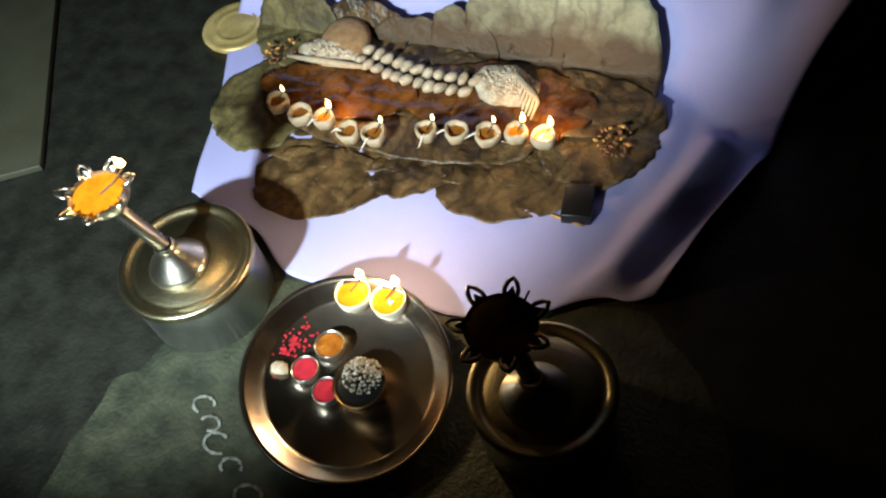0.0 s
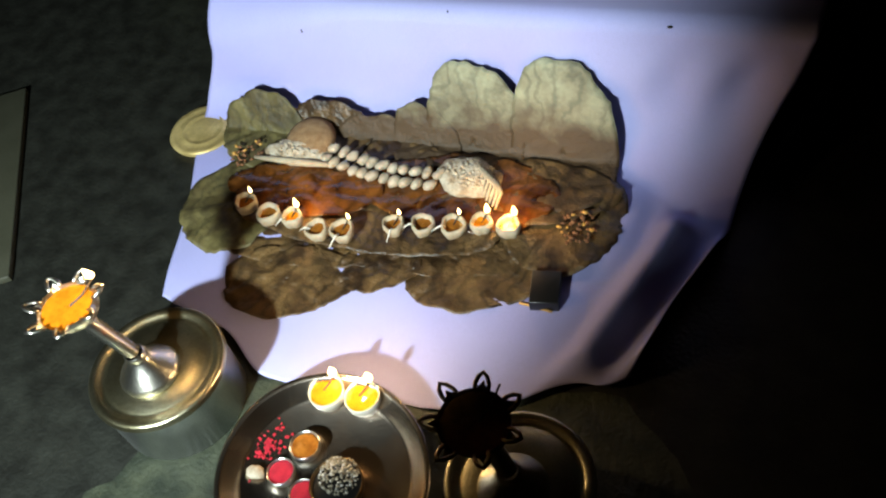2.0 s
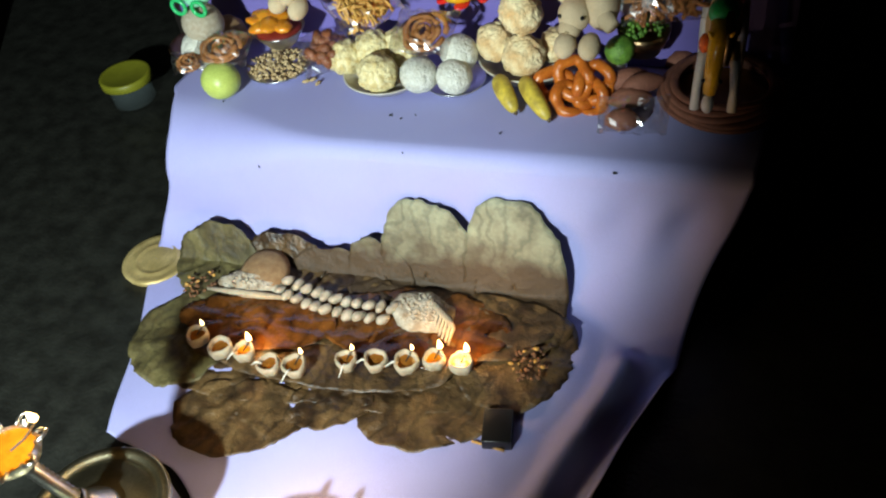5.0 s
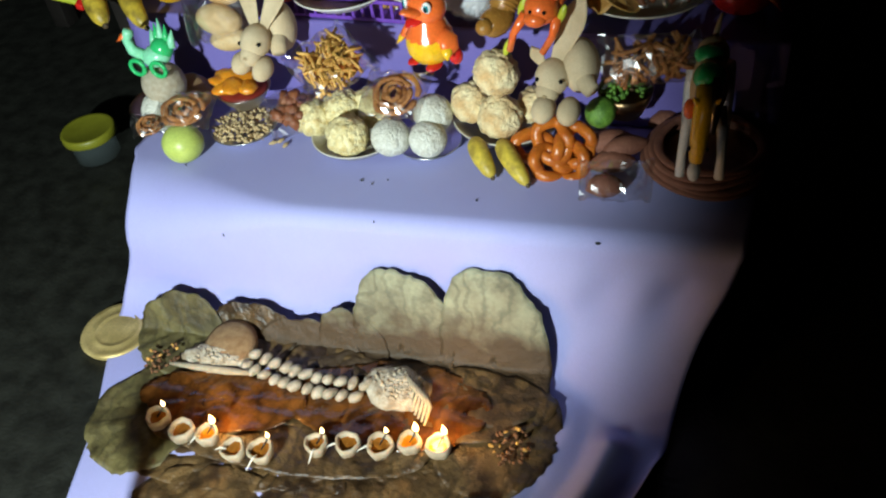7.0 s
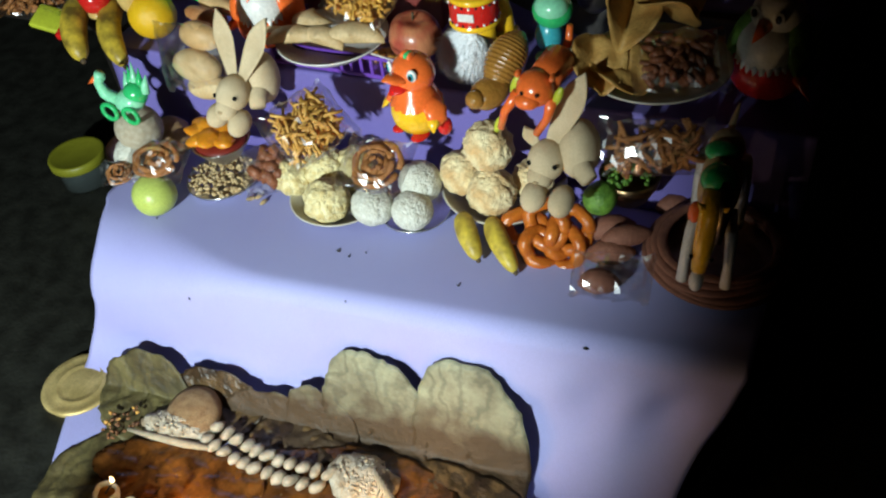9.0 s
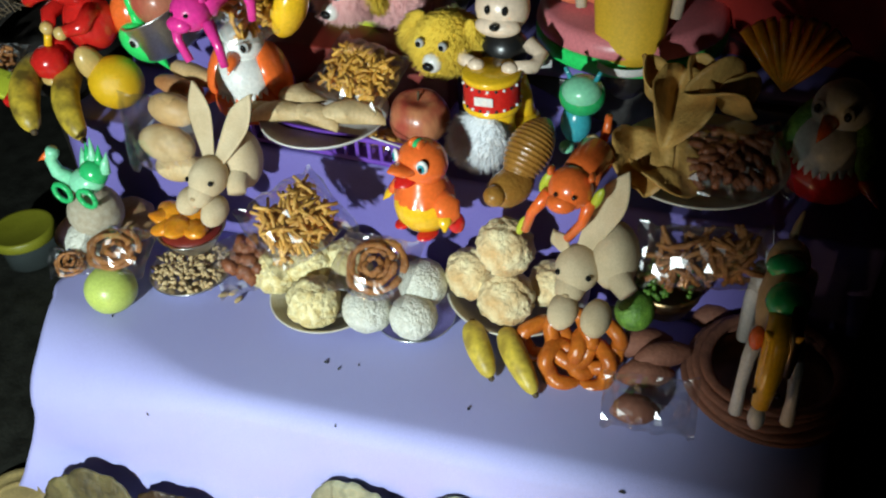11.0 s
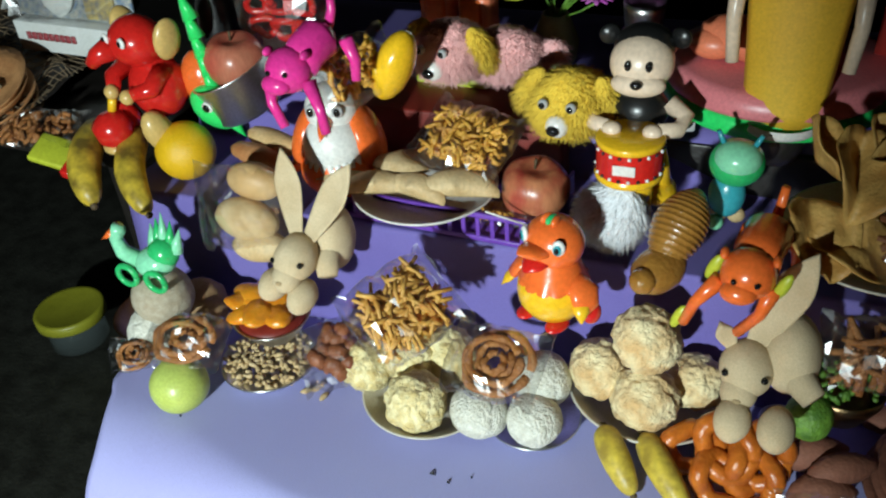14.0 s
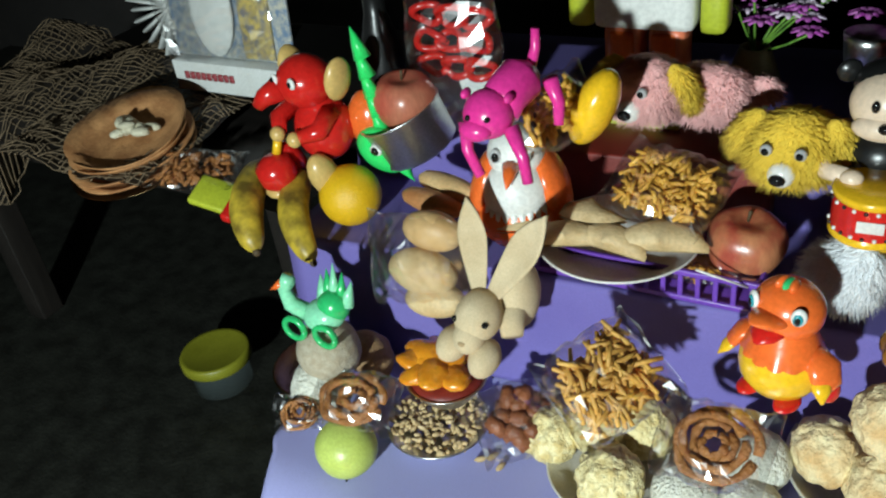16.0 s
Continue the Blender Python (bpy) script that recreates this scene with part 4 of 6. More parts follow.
def coil_packet(c, r, turn, m, label, seedv, squash=1.0):
    """A clear packet holding a coiled fried snack."""
    t = thing("snack_packet", c, label, "snack packet", "clear snack packets")
    mm = pose(*c, *turn)
    for k in range(4):
        s = Shape()
        pts = []
        rr = r * (0.95 - 0.22 * k)
        ox, oy = rnd.uniform(-0.06, 0.06) * r, rnd.uniform(-0.06, 0.06) * r
        for j in range(25):
            a = 2 * math.pi * j / 24 * 0.97 + k * 0.5
            w = 1 + 0.05 * math.sin(2 * a + k * 1.9) + 0.02 * math.sin(5 * a + k)
            pts.append(mm @ Vector((ox + rr * w * math.cos(a), oy + rr * w * squash * math.sin(a), 0.005 * (k % 2) + 0.002 * math.sin(3 * a + k))))
        s.tube(pts, [r * (0.12 + 0.03 * math.sin(j * 1.7 + k)) for j in range(25)], m, 7, 0.7)
        s.done("coil", t)
    film_bag(c, (r * 2.7, r * 2.3 * squash, r * 0.9), t, turn, seedv)
    return t


def stick_packet(c, size, turn, m, count, label, seedv, thick=0.0028, length=0.03):
    """A clear packet full of short fried sticks."""
    t = thing("snack_packet", c, label, "snack packet", "clear snack packets")
    mm = pose(*c, *turn)
    s = Shape()
    for k in range(count):
        q = Vector((rnd.uniform(-0.34, 0.34) * size[0], rnd.uniform(-0.33, 0.33) * size[1], rnd.uniform(-0.24, 0.26) * size[2]))
        a, e = rnd.uniform(0, math.pi), rnd.uniform(-0.5, 0.5)
        d = Vector((math.cos(a), math.sin(a), e * 0.5)) * length * rnd.uniform(0.35, 0.6)
        mid = Vector((rnd.uniform(-1, 1), rnd.uniform(-1, 1), rnd.uniform(0, 1))) * length * 0.12
        s.tube([mm @ (q - d), mm @ (q + mid), mm @ (q + d)], [thick * 0.8, thick, thick * 0.7], m, 6)
    tagged(s.done("snack_fill", t, "short fried gram sticks"), kind="stuff")
    film_bag(c, size, t, turn, seedv)
    return t


coil_packet((-0.190, 1.512, 0.537), 0.040, (28, 0, 8), "chakli", "clear packet of brown coiled fried snack resting on a guava", 1, 0.75)
coil_packet((-0.254, 1.485, 0.517), 0.022, (30, 0, 30), "chakli", "small end of a clear packet of brown fried coils", 2, 0.9)
coil_packet((0.209, 1.545, 0.592), 0.038, (30, 0, 0), "chakli", "clear packet of coiled brown snack lying on sweet balls", 3, 0.95)
stick_packet((0.106, 1.541, 0.642), (0.118, 0.098, 0.045), (38, -8, 62), "sev", 190, "clear pointed packet of golden fried gram sticks", 4)
stick_packet((-0.010, 1.577, 0.512), (0.10, 0.09, 0.045), (25, 0, 40), "red_brown", 40, "clear packet of red-brown fried nuggets", 5, 0.010, 0.022)
stick_packet((0.587, 1.640, 0.634), (0.15, 0.075, 0.045), (62, 0, 14), "chakli", 70, "long clear packet of dark brown fried snack", 6, 0.004, 0.04)

s = Shape()
s.ball((-0.191, 1.482, 0.487), (0.037, 0.037, 0.034), "guava", seg=28, rough=0.03, freq=30)
s.done("guava", label="pale green guava at the front edge of the table", category="fruit")

# bowl of mixed balls under the swan
c = (-0.303, 1.590, 0.457)
t = thing("dark_bowl", c, "dark rimmed bowl holding three rough sweet balls", "bowl")
Shape().lathe(c, [(0.0005, 0.003), (0.04, 0.003), (0.062, 0.026), (0.066, 0.034), (0.064, 0.035), (0.05, 0.014), (0.03, 0.006), (0.0005, 0.006)], "bronze").done("bowl_wall", t)
lump("sweet_ball", (-0.260, 1.537, 0.512), 0.038, "coconut", "whitish crumbly sweet ball in a dark bowl", "sweet", "bowl of mixed balls", 0.08, 60)
lump("sweet_ball", (-0.242, 1.606, 0.507), 0.036, "brown_ball", "brown rough sweet ball in a dark bowl", "sweet", "bowl of mixed balls", 0.06, 60)
lump("sweet_ball", (-0.253, 1.557, 0.557), 0.040, "grey_ball", "greyish smooth sweet ball under a toy swan", "sweet", "bowl of mixed balls", 0.02, 40)

# toy swan
def swan(c):
    x, y, z = c
    s = Shape()
    s.ball((x + 0.01, y, z + 0.022), (0.028, 0.024, 0.020), "mint_plastic", (0, -15, 0))
    s.ball((x + 0.022, y + 0.004, z + 0.034), (0.020, 0.019, 0.020), "green_plastic")
    s.tube([(x - 0.012, y - 0.004, z + 0.02), (x - 0.030, y - 0.010, z + 0.035), (x - 0.034, y - 0.010, z + 0.055), (x - 0.026, y - 0.008, z + 0.068), (x - 0.020, y - 0.008, z + 0.066)], [0.012, 0.010, 0.008, 0.010, 0.006], "mint_plastic", 10)
    s.cone((x - 0.033, y - 0.012, z + 0.064), (x - 0.052, y - 0.016, z + 0.052), 0.006, "orange_plastic")
    for k in range(5):
        s.cone((x + 0.006 + 0.008 * k, y + 0.008, z + 0.036), (x + 0.000 + 0.011 * k, y + 0.018, z + 0.085 - 0.010 * abs(k - 2)), 0.009, "green_plastic" if k % 2 else "mint_plastic")
    for k in (-1, 1):
        pts = [(x + k * 0.022 + 0.014 * math.cos(a), y - 0.022, z + 0.008 + 0.014 * math.sin(a)) for a in [2 * math.pi * j / 16 for j in range(17)]]
        s.tube(pts, 0.004, "green_plastic", 8)
    toy(s, "toy_swan", "glossy mint-green plastic swan toy with ring feet", "", ["body", "back", "neck", "beak"] + ["feather"] * 5 + ["ring_foot"])


swan((-0.252, 1.554, 0.594))

c = (-0.124, 1.576, 0.457)
plate(c, 0.062, "steel", "steel plate spread with shelled peanuts and puffed rice", 0.012)
s = Shape()
for k in range(230):
    a, q = rnd.uniform(0, 6.28), 0.056 * math.sqrt(rnd.random())
    s.ball((c[0] + q * math.cos(a), c[1] + q * math.sin(a), c[2] + 0.008 + rnd.uniform(0, 0.009)), (rnd.uniform(0.004, 0.0075), 0.003, 0.003), "peanut" if k % 3 else "pastry", (rnd.uniform(-40, 40), rnd.uniform(-40, 40), rnd.uniform(0, 180)), 8)
s.done("peanuts", label="loose peanuts and puffed rice on a steel plate", category="peanuts", kind="stuff")
c = (-0.100, 1.575, 0.520)
t = thing("steel_bowl", c, "small steel bowl heaped with glossy orange jelly sweet", "bowl")
Shape().lathe(c, [(0.0005, 0.001), (0.026, 0.001), (0.038, 0.016), (0.047, 0.030), (0.049, 0.032), (0.045, 0.031), (0.030, 0.012), (0.0005, 0.006)], "steel").done("bowl_wall", t)
s = Shape()
s.ball((c[0], c[1], c[2] + 0.028), (0.043, 0.043, 0.012), "wine_red", seg=24)
s.done("syrup", t, "dark red syrup")
for k in range(9):
    a = k * 0.7
    Shape().ball((c[0] - 0.006 + 0.027 * math.cos(a) * (k > 1), c[1] + 0.004 + 0.022 * math.sin(a) * (k > 1), c[2] + 0.044 + 0.005 * math.sin(k * 2)), (0.029, 0.019, 0.010), "jelly", (rnd.uniform(-20, 20), rnd.uniform(-20, 20), k * 40), 20, 0.22, 60).done("jelly_fold", t, "glossy orange jelly")
for c in ((-0.042, 1.559, 0.455), (-0.027, 1.549, 0.455), (-0.053, 1.550, 0.455)):
    s = Shape()
    s.ball((c[0], c[1], c[2] + 0.003), (0.009, 0.004, 0.0035), "peanut", (0, 0, rnd.uniform(0, 90)), 8)
    s.done("peanut", label="single peanut spilled on the lavender cloth", category="peanut", group="spilled peanuts")


def plush_ear(base, tip, w, m, parent):
    """A long flat ear with a hollow front, pointed at its tip."""
    base, tip = Vector(base), Vector(tip)
    d = (tip - base).normalized()
    face = Vector((0.0, -0.8, 0.6))
    face = (face - d * face.dot(d)).normalized()
    side = d.cross(face)
    rows = []
    for i in range(13):
        u = i / 12
        k = w * (0.42 + 0.58 * math.sin(math.pi * min(1, u * 1.25) * 0.5)) * (1 - max(0, (u - 0.55) / 0.45) ** 1.7) + 0.0006
        mid = base.lerp(tip, u)
        rows.append([mid + side * k * math.cos(a) + face * (0.0045 * math.sin(a) - (0.35 * k * (1 - math.cos(a) ** 2) if math.sin(a) > 0 else 0)) for a in [2 * math.pi * j / 16 for j in range(16)]])
    Shape().grid(rows, m, True, True).done("ear", parent)


def rabbit(head, body, size, paws, arm, ears, m, label):
    """A plush rabbit hunched forward over its paws."""
    t = thing("plush_rabbit", (body[0], body[1], min(p[2] for p in paws) - 0.02), label, "soft toy", "plush rabbits")
    Shape().ball(body, size, m, (0, 0, 10), 28, 0.03, 30).done("body", t)
    hx, hy, hz = head
    s = Shape()
    s.ball(head, (0.026, 0.031, 0.025), m, (25, 0, 0), 24, 0.04, 40)
    s.ball((hx - 0.003, hy - 0.018, hz - 0.014), (0.018, 0.022, 0.018), m, (30, 0, 0), 20)
    skull = s.done("head", t)
    for k in (-1, 1):
        Shape().ball((hx + k * 0.018, hy - 0.020, hz + 0.006), 0.0038, "eye_black", seg=10).done("eye", skull, "small black bead eye")
    Shape().ball((hx - 0.003, hy - 0.037, hz - 0.012), (0.0045, 0.003, 0.003), "plush_dark", seg=10).done("nose", skull)
    for q in paws:
        Shape().ball(q, (0.0175, 0.024, 0.018), m, (15, 0, 0), 22, 0.05, 40).done("paw", t)
    Shape().tube([body, Vector(body).lerp(Vector(arm), 0.6) + Vector((0, -0.008, 0)), arm], [0.016, 0.015, 0.012], m, 12).done("arm", t)
    for a, b, w in ears:
        plush_ear(a, b, w, m, t)


rabbit((-0.055, 1.588, 0.640), (-0.033, 1.640, 0.640), (0.025, 0.033, 0.043), ((-0.083, 1.572, 0.606), (-0.042, 1.568, 0.600)), (-0.020, 1.594, 0.616), (((-0.062, 1.606, 0.656), (-0.081, 1.636, 0.756), 0.018), ((-0.046, 1.606, 0.656), (0.016, 1.624, 0.758), 0.020)), "plush", "cream plush rabbit with long upright ears hunched among sweets")
rabbit((0.454, 1.590, 0.622), (0.490, 1.618, 0.628), (0.029, 0.038, 0.042), ((0.450, 1.546, 0.592), (0.490, 1.543, 0.596)), (0.518, 1.576, 0.612), (((0.456, 1.602, 0.640), (0.497, 1.624, 0.745), 0.020), ((0.438, 1.598, 0.636), (0.424, 1.590, 0.670), 0.010)), "plush", "tan plush rabbit in shade with one tall ear")


def duck(c, h, turn):
    t = thing("toy_duck", c, "glossy orange and yellow plastic duck toy with an open beak", "toy")
    mm = pose(*c, 0, 0, turn) @ Matrix.Diagonal((h * 0.94, h * 0.94, h, 1))

    def piece(s, name, parent, label=""):
        s.v = [tuple(mm @ Vector(v)) for v in s.v]
        return s.done(name, parent, label)
    piece(Shape().lathe((0, 0, 0), [(0.0005, 0.0), (0.14, 0.005), (0.26, 0.06), (0.33, 0.17), (0.345, 0.28), (0.33, 0.38), (0.28, 0.46)], "yellow_plastic", seg=40), "belly", t, "glossy yellow belly")
    piece(Shape().lathe((0, 0, 0), [(0.330, 0.39), (0.305, 0.44), (0.27, 0.52), (0.235, 0.60), (0.21, 0.66)], "orange_plastic", seg=60, wave=lambda a, q, z: 0.012 * math.sin(14 * a) * (z < 0.40)), "chest", t, "orange scalloped chest")
    s = Shape()
    s.ball((0, 0.01, 0.76), (0.285, 0.27, 0.245), "orange_plastic", (0, 0, 0), 32)
    skull = piece(s, "head", t)
    s = Shape()
    s.tube([(-0.02, -0.16, 0.78), (-0.03, -0.32, 0.80), (-0.04, -0.45, 0.85)], [0.17, 0.13, 0.02], "orange_plastic", 18, 0.42)
    piece(s, "upper_beak", skull, "orange upper beak")
    s = Shape()
    s.tube([(-0.02, -0.17, 0.68), (-0.03, -0.29, 0.645), (-0.035, -0.38, 0.63)], [0.15, 0.11, 0.02], "red_plastic", 16, 0.35)
    piece(s, "lower_beak", skull, "red lower beak")
    for k in (-1, 1):
        s = Shape()
        s.ball((k * 0.190, -0.178, 0.86), (0.062, 0.035, 0.078), "white_plastic", (0, 0, k * 35), 18)
        piece(s, "eye", skull, "white painted eye")
        s = Shape()
        s.ball((k * 0.197, -0.205, 0.855), (0.040, 0.020, 0.054), "teal_plastic", (0, 0, k * 35), 14)
        s.ball((k * 0.200, -0.219, 0.853), (0.024, 0.013, 0.036), "eye_black", (0, 0, k * 35), 12)
        piece(s, "pupil", skull, "blue and black pupil")
        s = Shape()
        s.tube([(k * 0.25, 0.02, 0.50), (k * 0.36, -0.02, 0.40), (k * 0.42, -0.07, 0.30), (k * 0.44, -0.12, 0.22)], [0.06, 0.15, 0.13, 0.02], "orange_plastic", 16, 0.45)
        wing = piece(s, "wing", t)
        s = Shape()
        s.tube([(k * 0.37, -0.08, 0.36), (k * 0.43, -0.15, 0.27), (k * 0.47, -0.20, 0.20)], [0.08, 0.07, 0.01], "yellow_plastic", 12, 0.5)
        piece(s, "wing_tip", wing, "yellow wing tip")
        s = Shape()
        s.ball((k * 0.17, -0.16, 0.02), (0.10, 0.15, 0.04), "red_plastic", seg=14)
        piece(s, "foot", t, "red foot")
    for k in range(3):
        s = Shape()
        s.ball((0.05 * (k - 1), -0.03, 1.0), (0.035, 0.08, 0.05), "green_plastic" if k == 1 else "orange_plastic", (0, 0, 12 * (k - 1)), 12)
        piece(s, "crest", skull)
    s = Shape()
    s.ball((0.36, 0.10, 0.10), (0.10, 0.10, 0.12), "red_plastic", seg=16)
    piece(s, "tail", t, "red stub tail")


duck((0.248, 1.622, 0.614), 0.121, -20)

# green bowl, roots, the plate with the toy horse
c = (0.548, 1.672, 0.515)
t = thing("green_bowl", c, "dark bowl of chopped green leaves in the shade", "bowl")
Shape().lathe(c, [(0.0005, 0.001), (0.028, 0.001), (0.042, 0.03), (0.044, 0.044), (0.042, 0.044), (0.03, 0.02)], "bronze").done("bowl_wall", t)
s = Shape()
for k in range(90):
    a, q = rnd.uniform(0, 6.28), 0.038 * math.sqrt(rnd.random())
    s.ball((c[0] + q * math.cos(a), c[1] + q * math.sin(a), c[2] + 0.042 + 0.02 * (1 - q / 0.04) + rnd.uniform(0, 0.005)), (0.008, 0.004, 0.003), "green_veg", (rnd.uniform(0, 90), rnd.uniform(0, 90), rnd.uniform(0, 180)), 7)
tagged(s.done("chopped_green", t), kind="stuff")
s = Shape()
s.ball((0.520, 1.622, 0.545), (0.024, 0.026, 0.024), "green_veg", seg=20, rough=0.05)
s.done("green_fruit", label="bright green lime beside a plush rabbit", category="fruit")
s = Shape()
c = (0.497, 1.674, 0.454)
s.lathe(c, [(0.0005, 0.0), (0.02, 0.0), (0.024, 0.025), (0.023, 0.025), (0.019, 0.003)], "steel")
s.done("steel_tumbler", label="small steel cup at the foot of a rabbit", category="cup")
for a, b, r in (((0.501, 1.615, 0.474), (0.567, 1.647, 0.492), 0.020), ((0.514, 1.574, 0.472), (0.580, 1.600, 0.482), 0.019), ((0.520, 1.521, 0.470), (0.575, 1.543, 0.474), 0.019), ((0.529, 1.589, 0.487), (0.595, 1.633, 0.497), 0.017), ((0.582, 1.703, 0.472), (0.640, 1.733, 0.474), 0.018)):
    s = Shape()
    a, b = Vector(a), Vector(b)
    s.tube([a.lerp(b, u) + Vector((0, 0, 0.004 * math.sin(u * 5))) for u in (0, 0.12, 0.3, 0.5, 0.7, 0.88, 1)], [r * k for k in (0.15, 0.6, 0.95, 1, 0.9, 0.55, 0.12)], "root", 12)
    s.done("sweet_potato", label="reddish-brown boiled sweet potato lying on the cloth", category="sweet potato", group="sweet potatoes")
t = thing("clear_bag", (0.560, 1.551, 0.462), "empty end of a clear bag over the sweet potatoes", "plastic bag")
film_bag((0.562, 1.542, 0.479), (0.11, 0.07, 0.05), t, (20, 0, 10), 9)

c = (0.684, 1.634, 0.457)
plate(c, 0.098, "bronze", "dark wide metal plate holding a toy horse", 0.016)
for k in range(5):
    s = Shape()
    rr = 0.094 - 0.004 * k
    s.tube([(c[0] + 0.004 * math.sin(k * 2) + rr * math.cos(a), c[1] + rr * math.sin(a), c[2] + 0.014 + 0.007 * k + 0.004 * math.sin(a * 2 + k)) for a in [2 * math.pi * j / 40 for j in range(41)]], [0.0075] * 41, "root", 8, 0.6)
    s.done("fried_hoop", label="wide brown fried dough hoop stacked on a dark plate", category="snack", group="stacked fried hoops")


def horse(c, turn):
    mm = pose(*c, 0, 0, turn) @ Matrix.Diagonal((0.86, 1.0, 1.0, 1))
    t = thing("toy_horse", c, "painted toy horse with green saddle and yellow head on a plate", "toy")

    def piece(s, name, label=""):
        s.v = [tuple(mm @ Vector(v)) for v in s.v]
        return s.done(name, t, label)
    s = Shape()
    s.ball((0, 0.02, 0.110), (0.031, 0.060, 0.048), "pastry", (0, 0, 0), 24, 0.04, 30)
    s.ball((0, 0.058, 0.138), (0.027, 0.026, 0.027), "pastry", seg=20)
    piece(s, "body", "cream body")
    piece(Shape().ball((0, -0.020, 0.150), (0.026, 0.022, 0.020), "green_plastic", seg=18), "saddle", "green saddle")
    piece(Shape().ball((-0.004, 0.030, 0.154), (0.025, 0.016, 0.014), "green_plastic", seg=16), "blanket", "green painted blanket")
    piece(Shape().tube([(0, -0.030, 0.140), (-0.002, -0.052, 0.115), (-0.006, -0.066, 0.080), (-0.008, -0.074, 0.046)], [0.019, 0.018, 0.015, 0.011], "yellow_plastic", 14), "head", "yellow painted head")
    piece(Shape().ball((-0.009, -0.078, 0.030), (0.011, 0.012, 0.016), "ceramic_white", seg=14), "muzzle", "white muzzle")
    piece(Shape().tube([(0.008, -0.030, 0.155), (0.014, -0.052, 0.125), (0.012, -0.068, 0.090)], [0.010, 0.011, 0.006], "bronze", 10), "mane", "brown mane")
    piece(Shape().ball((-0.026, -0.038, 0.108), (0.010, 0.010, 0.016), "orange_plastic", seg=12), "bridle", "red bridle patch")
    for k in (-1, 1):
        piece(Shape().cone((k * 0.012, -0.052, 0.126), (k * 0.022, -0.060, 0.142), 0.007, "yellow_plastic", 8), "ear")
        piece(Shape().tube([(k * 0.020, -0.010, 0.095), (k * 0.029, -0.028, 0.066), (k * 0.032, -0.043, 0.033), (k * 0.032, -0.050, 0.0)], [0.012, 0.009, 0.0075, 0.009], "ceramic_white", 12), "foreleg", "white foreleg")
        piece(Shape().tube([(k * 0.024, 0.060, 0.120), (k * 0.032, 0.066, 0.070), (k * 0.032, 0.064, 0.006)], [0.016, 0.011, 0.010], "ceramic_white", 12), "hind_leg", "white hind leg")
        piece(Shape().ball((k * 0.014 - 0.006, -0.078, 0.070), 0.0035, "eye_black", seg=8), "eye")
    piece(Shape().tube([(0, 0.080, 0.145), (0.004, 0.090, 0.165), (0.008, 0.092, 0.185)], [0.006, 0.005, 0.002], "pastry", 8), "tail")


horse((0.680, 1.590, 0.508), 4)


# ---- offerings and toys on the raised step ----
banana((-0.484, 1.763, 0.675), (-0.404, 1.625, 0.621), (-0.006, -0.020, 0.012), 0.0275, "banana_spotted", "overripe banana with brown spots hanging over the step", "step bananas")
banana((-0.412, 1.765, 0.675), (-0.319, 1.635, 0.617), (-0.010, -0.020, 0.012), 0.0245, "banana_spotted", "overripe banana with black patches hanging over the step", "step bananas")
s = Shape()
s.ball((-0.319, 1.733, 0.662), (0.0415, 0.0415, 0.041), "orange_fruit", seg=32)
s.done("orange", label="round yellow-orange citrus fruit at the step edge", category="fruit")


def apple(c, r, m, label):
    s = Shape()
    prof = []
    for i in range(21):
        a = math.pi * i / 20
        q = r * (math.sin(a) ** 0.82) * (1.0 + 0.10 * math.cos(a))
        z = r * (0.92 * math.cos(a)) - (r * 0.22 * math.exp(-(a / 0.33) ** 2)) + r * 0.14 * math.exp(-((math.pi - a) / 0.3) ** 2)
        prof.append((max(q, 0.0004), z))
    t = thing("apple", (c[0], c[1], c[2] - r * 0.9), label, "fruit", "apples")
    s.lathe(c, prof, m, (4, 6, 0), 36, wave=lambda a, q, z: 0.0012 * math.sin(5 * a) * (q / r))
    s.done("flesh", t)
    Shape().tube([(c[0], c[1], c[2] + r * 0.66), (c[0] + 0.003, c[1] - 0.002, c[2] + r * 1.05)], [0.0016, 0.002], "banana_stem", 6).done("stem", t, "short dark stem")


apple((0.180, 1.762, 0.672), 0.041, "apple", "shiny dark red apple standing at the step edge")
c = (-0.245, 1.806, 0.702)
t = thing("steel_bowl", c, "polished steel bowl tilted and holding a red apple", "bowl")
s = Shape()
s.lathe(c, [(0.0005, 0.0), (0.046, 0.0), (0.053, 0.006), (0.055, 0.060), (0.057, 0.062), (0.053, 0.061), (0.050, 0.010), (0.0005, 0.006)], "steel_brushed", (8, -20, 0))
s.done("bowl_wall", t)
apple((c[0] - 0.018, c[1] + 0.004, c[2] + 0.066), 0.041, "apple_pale", "striped red apple sitting in a steel bowl")

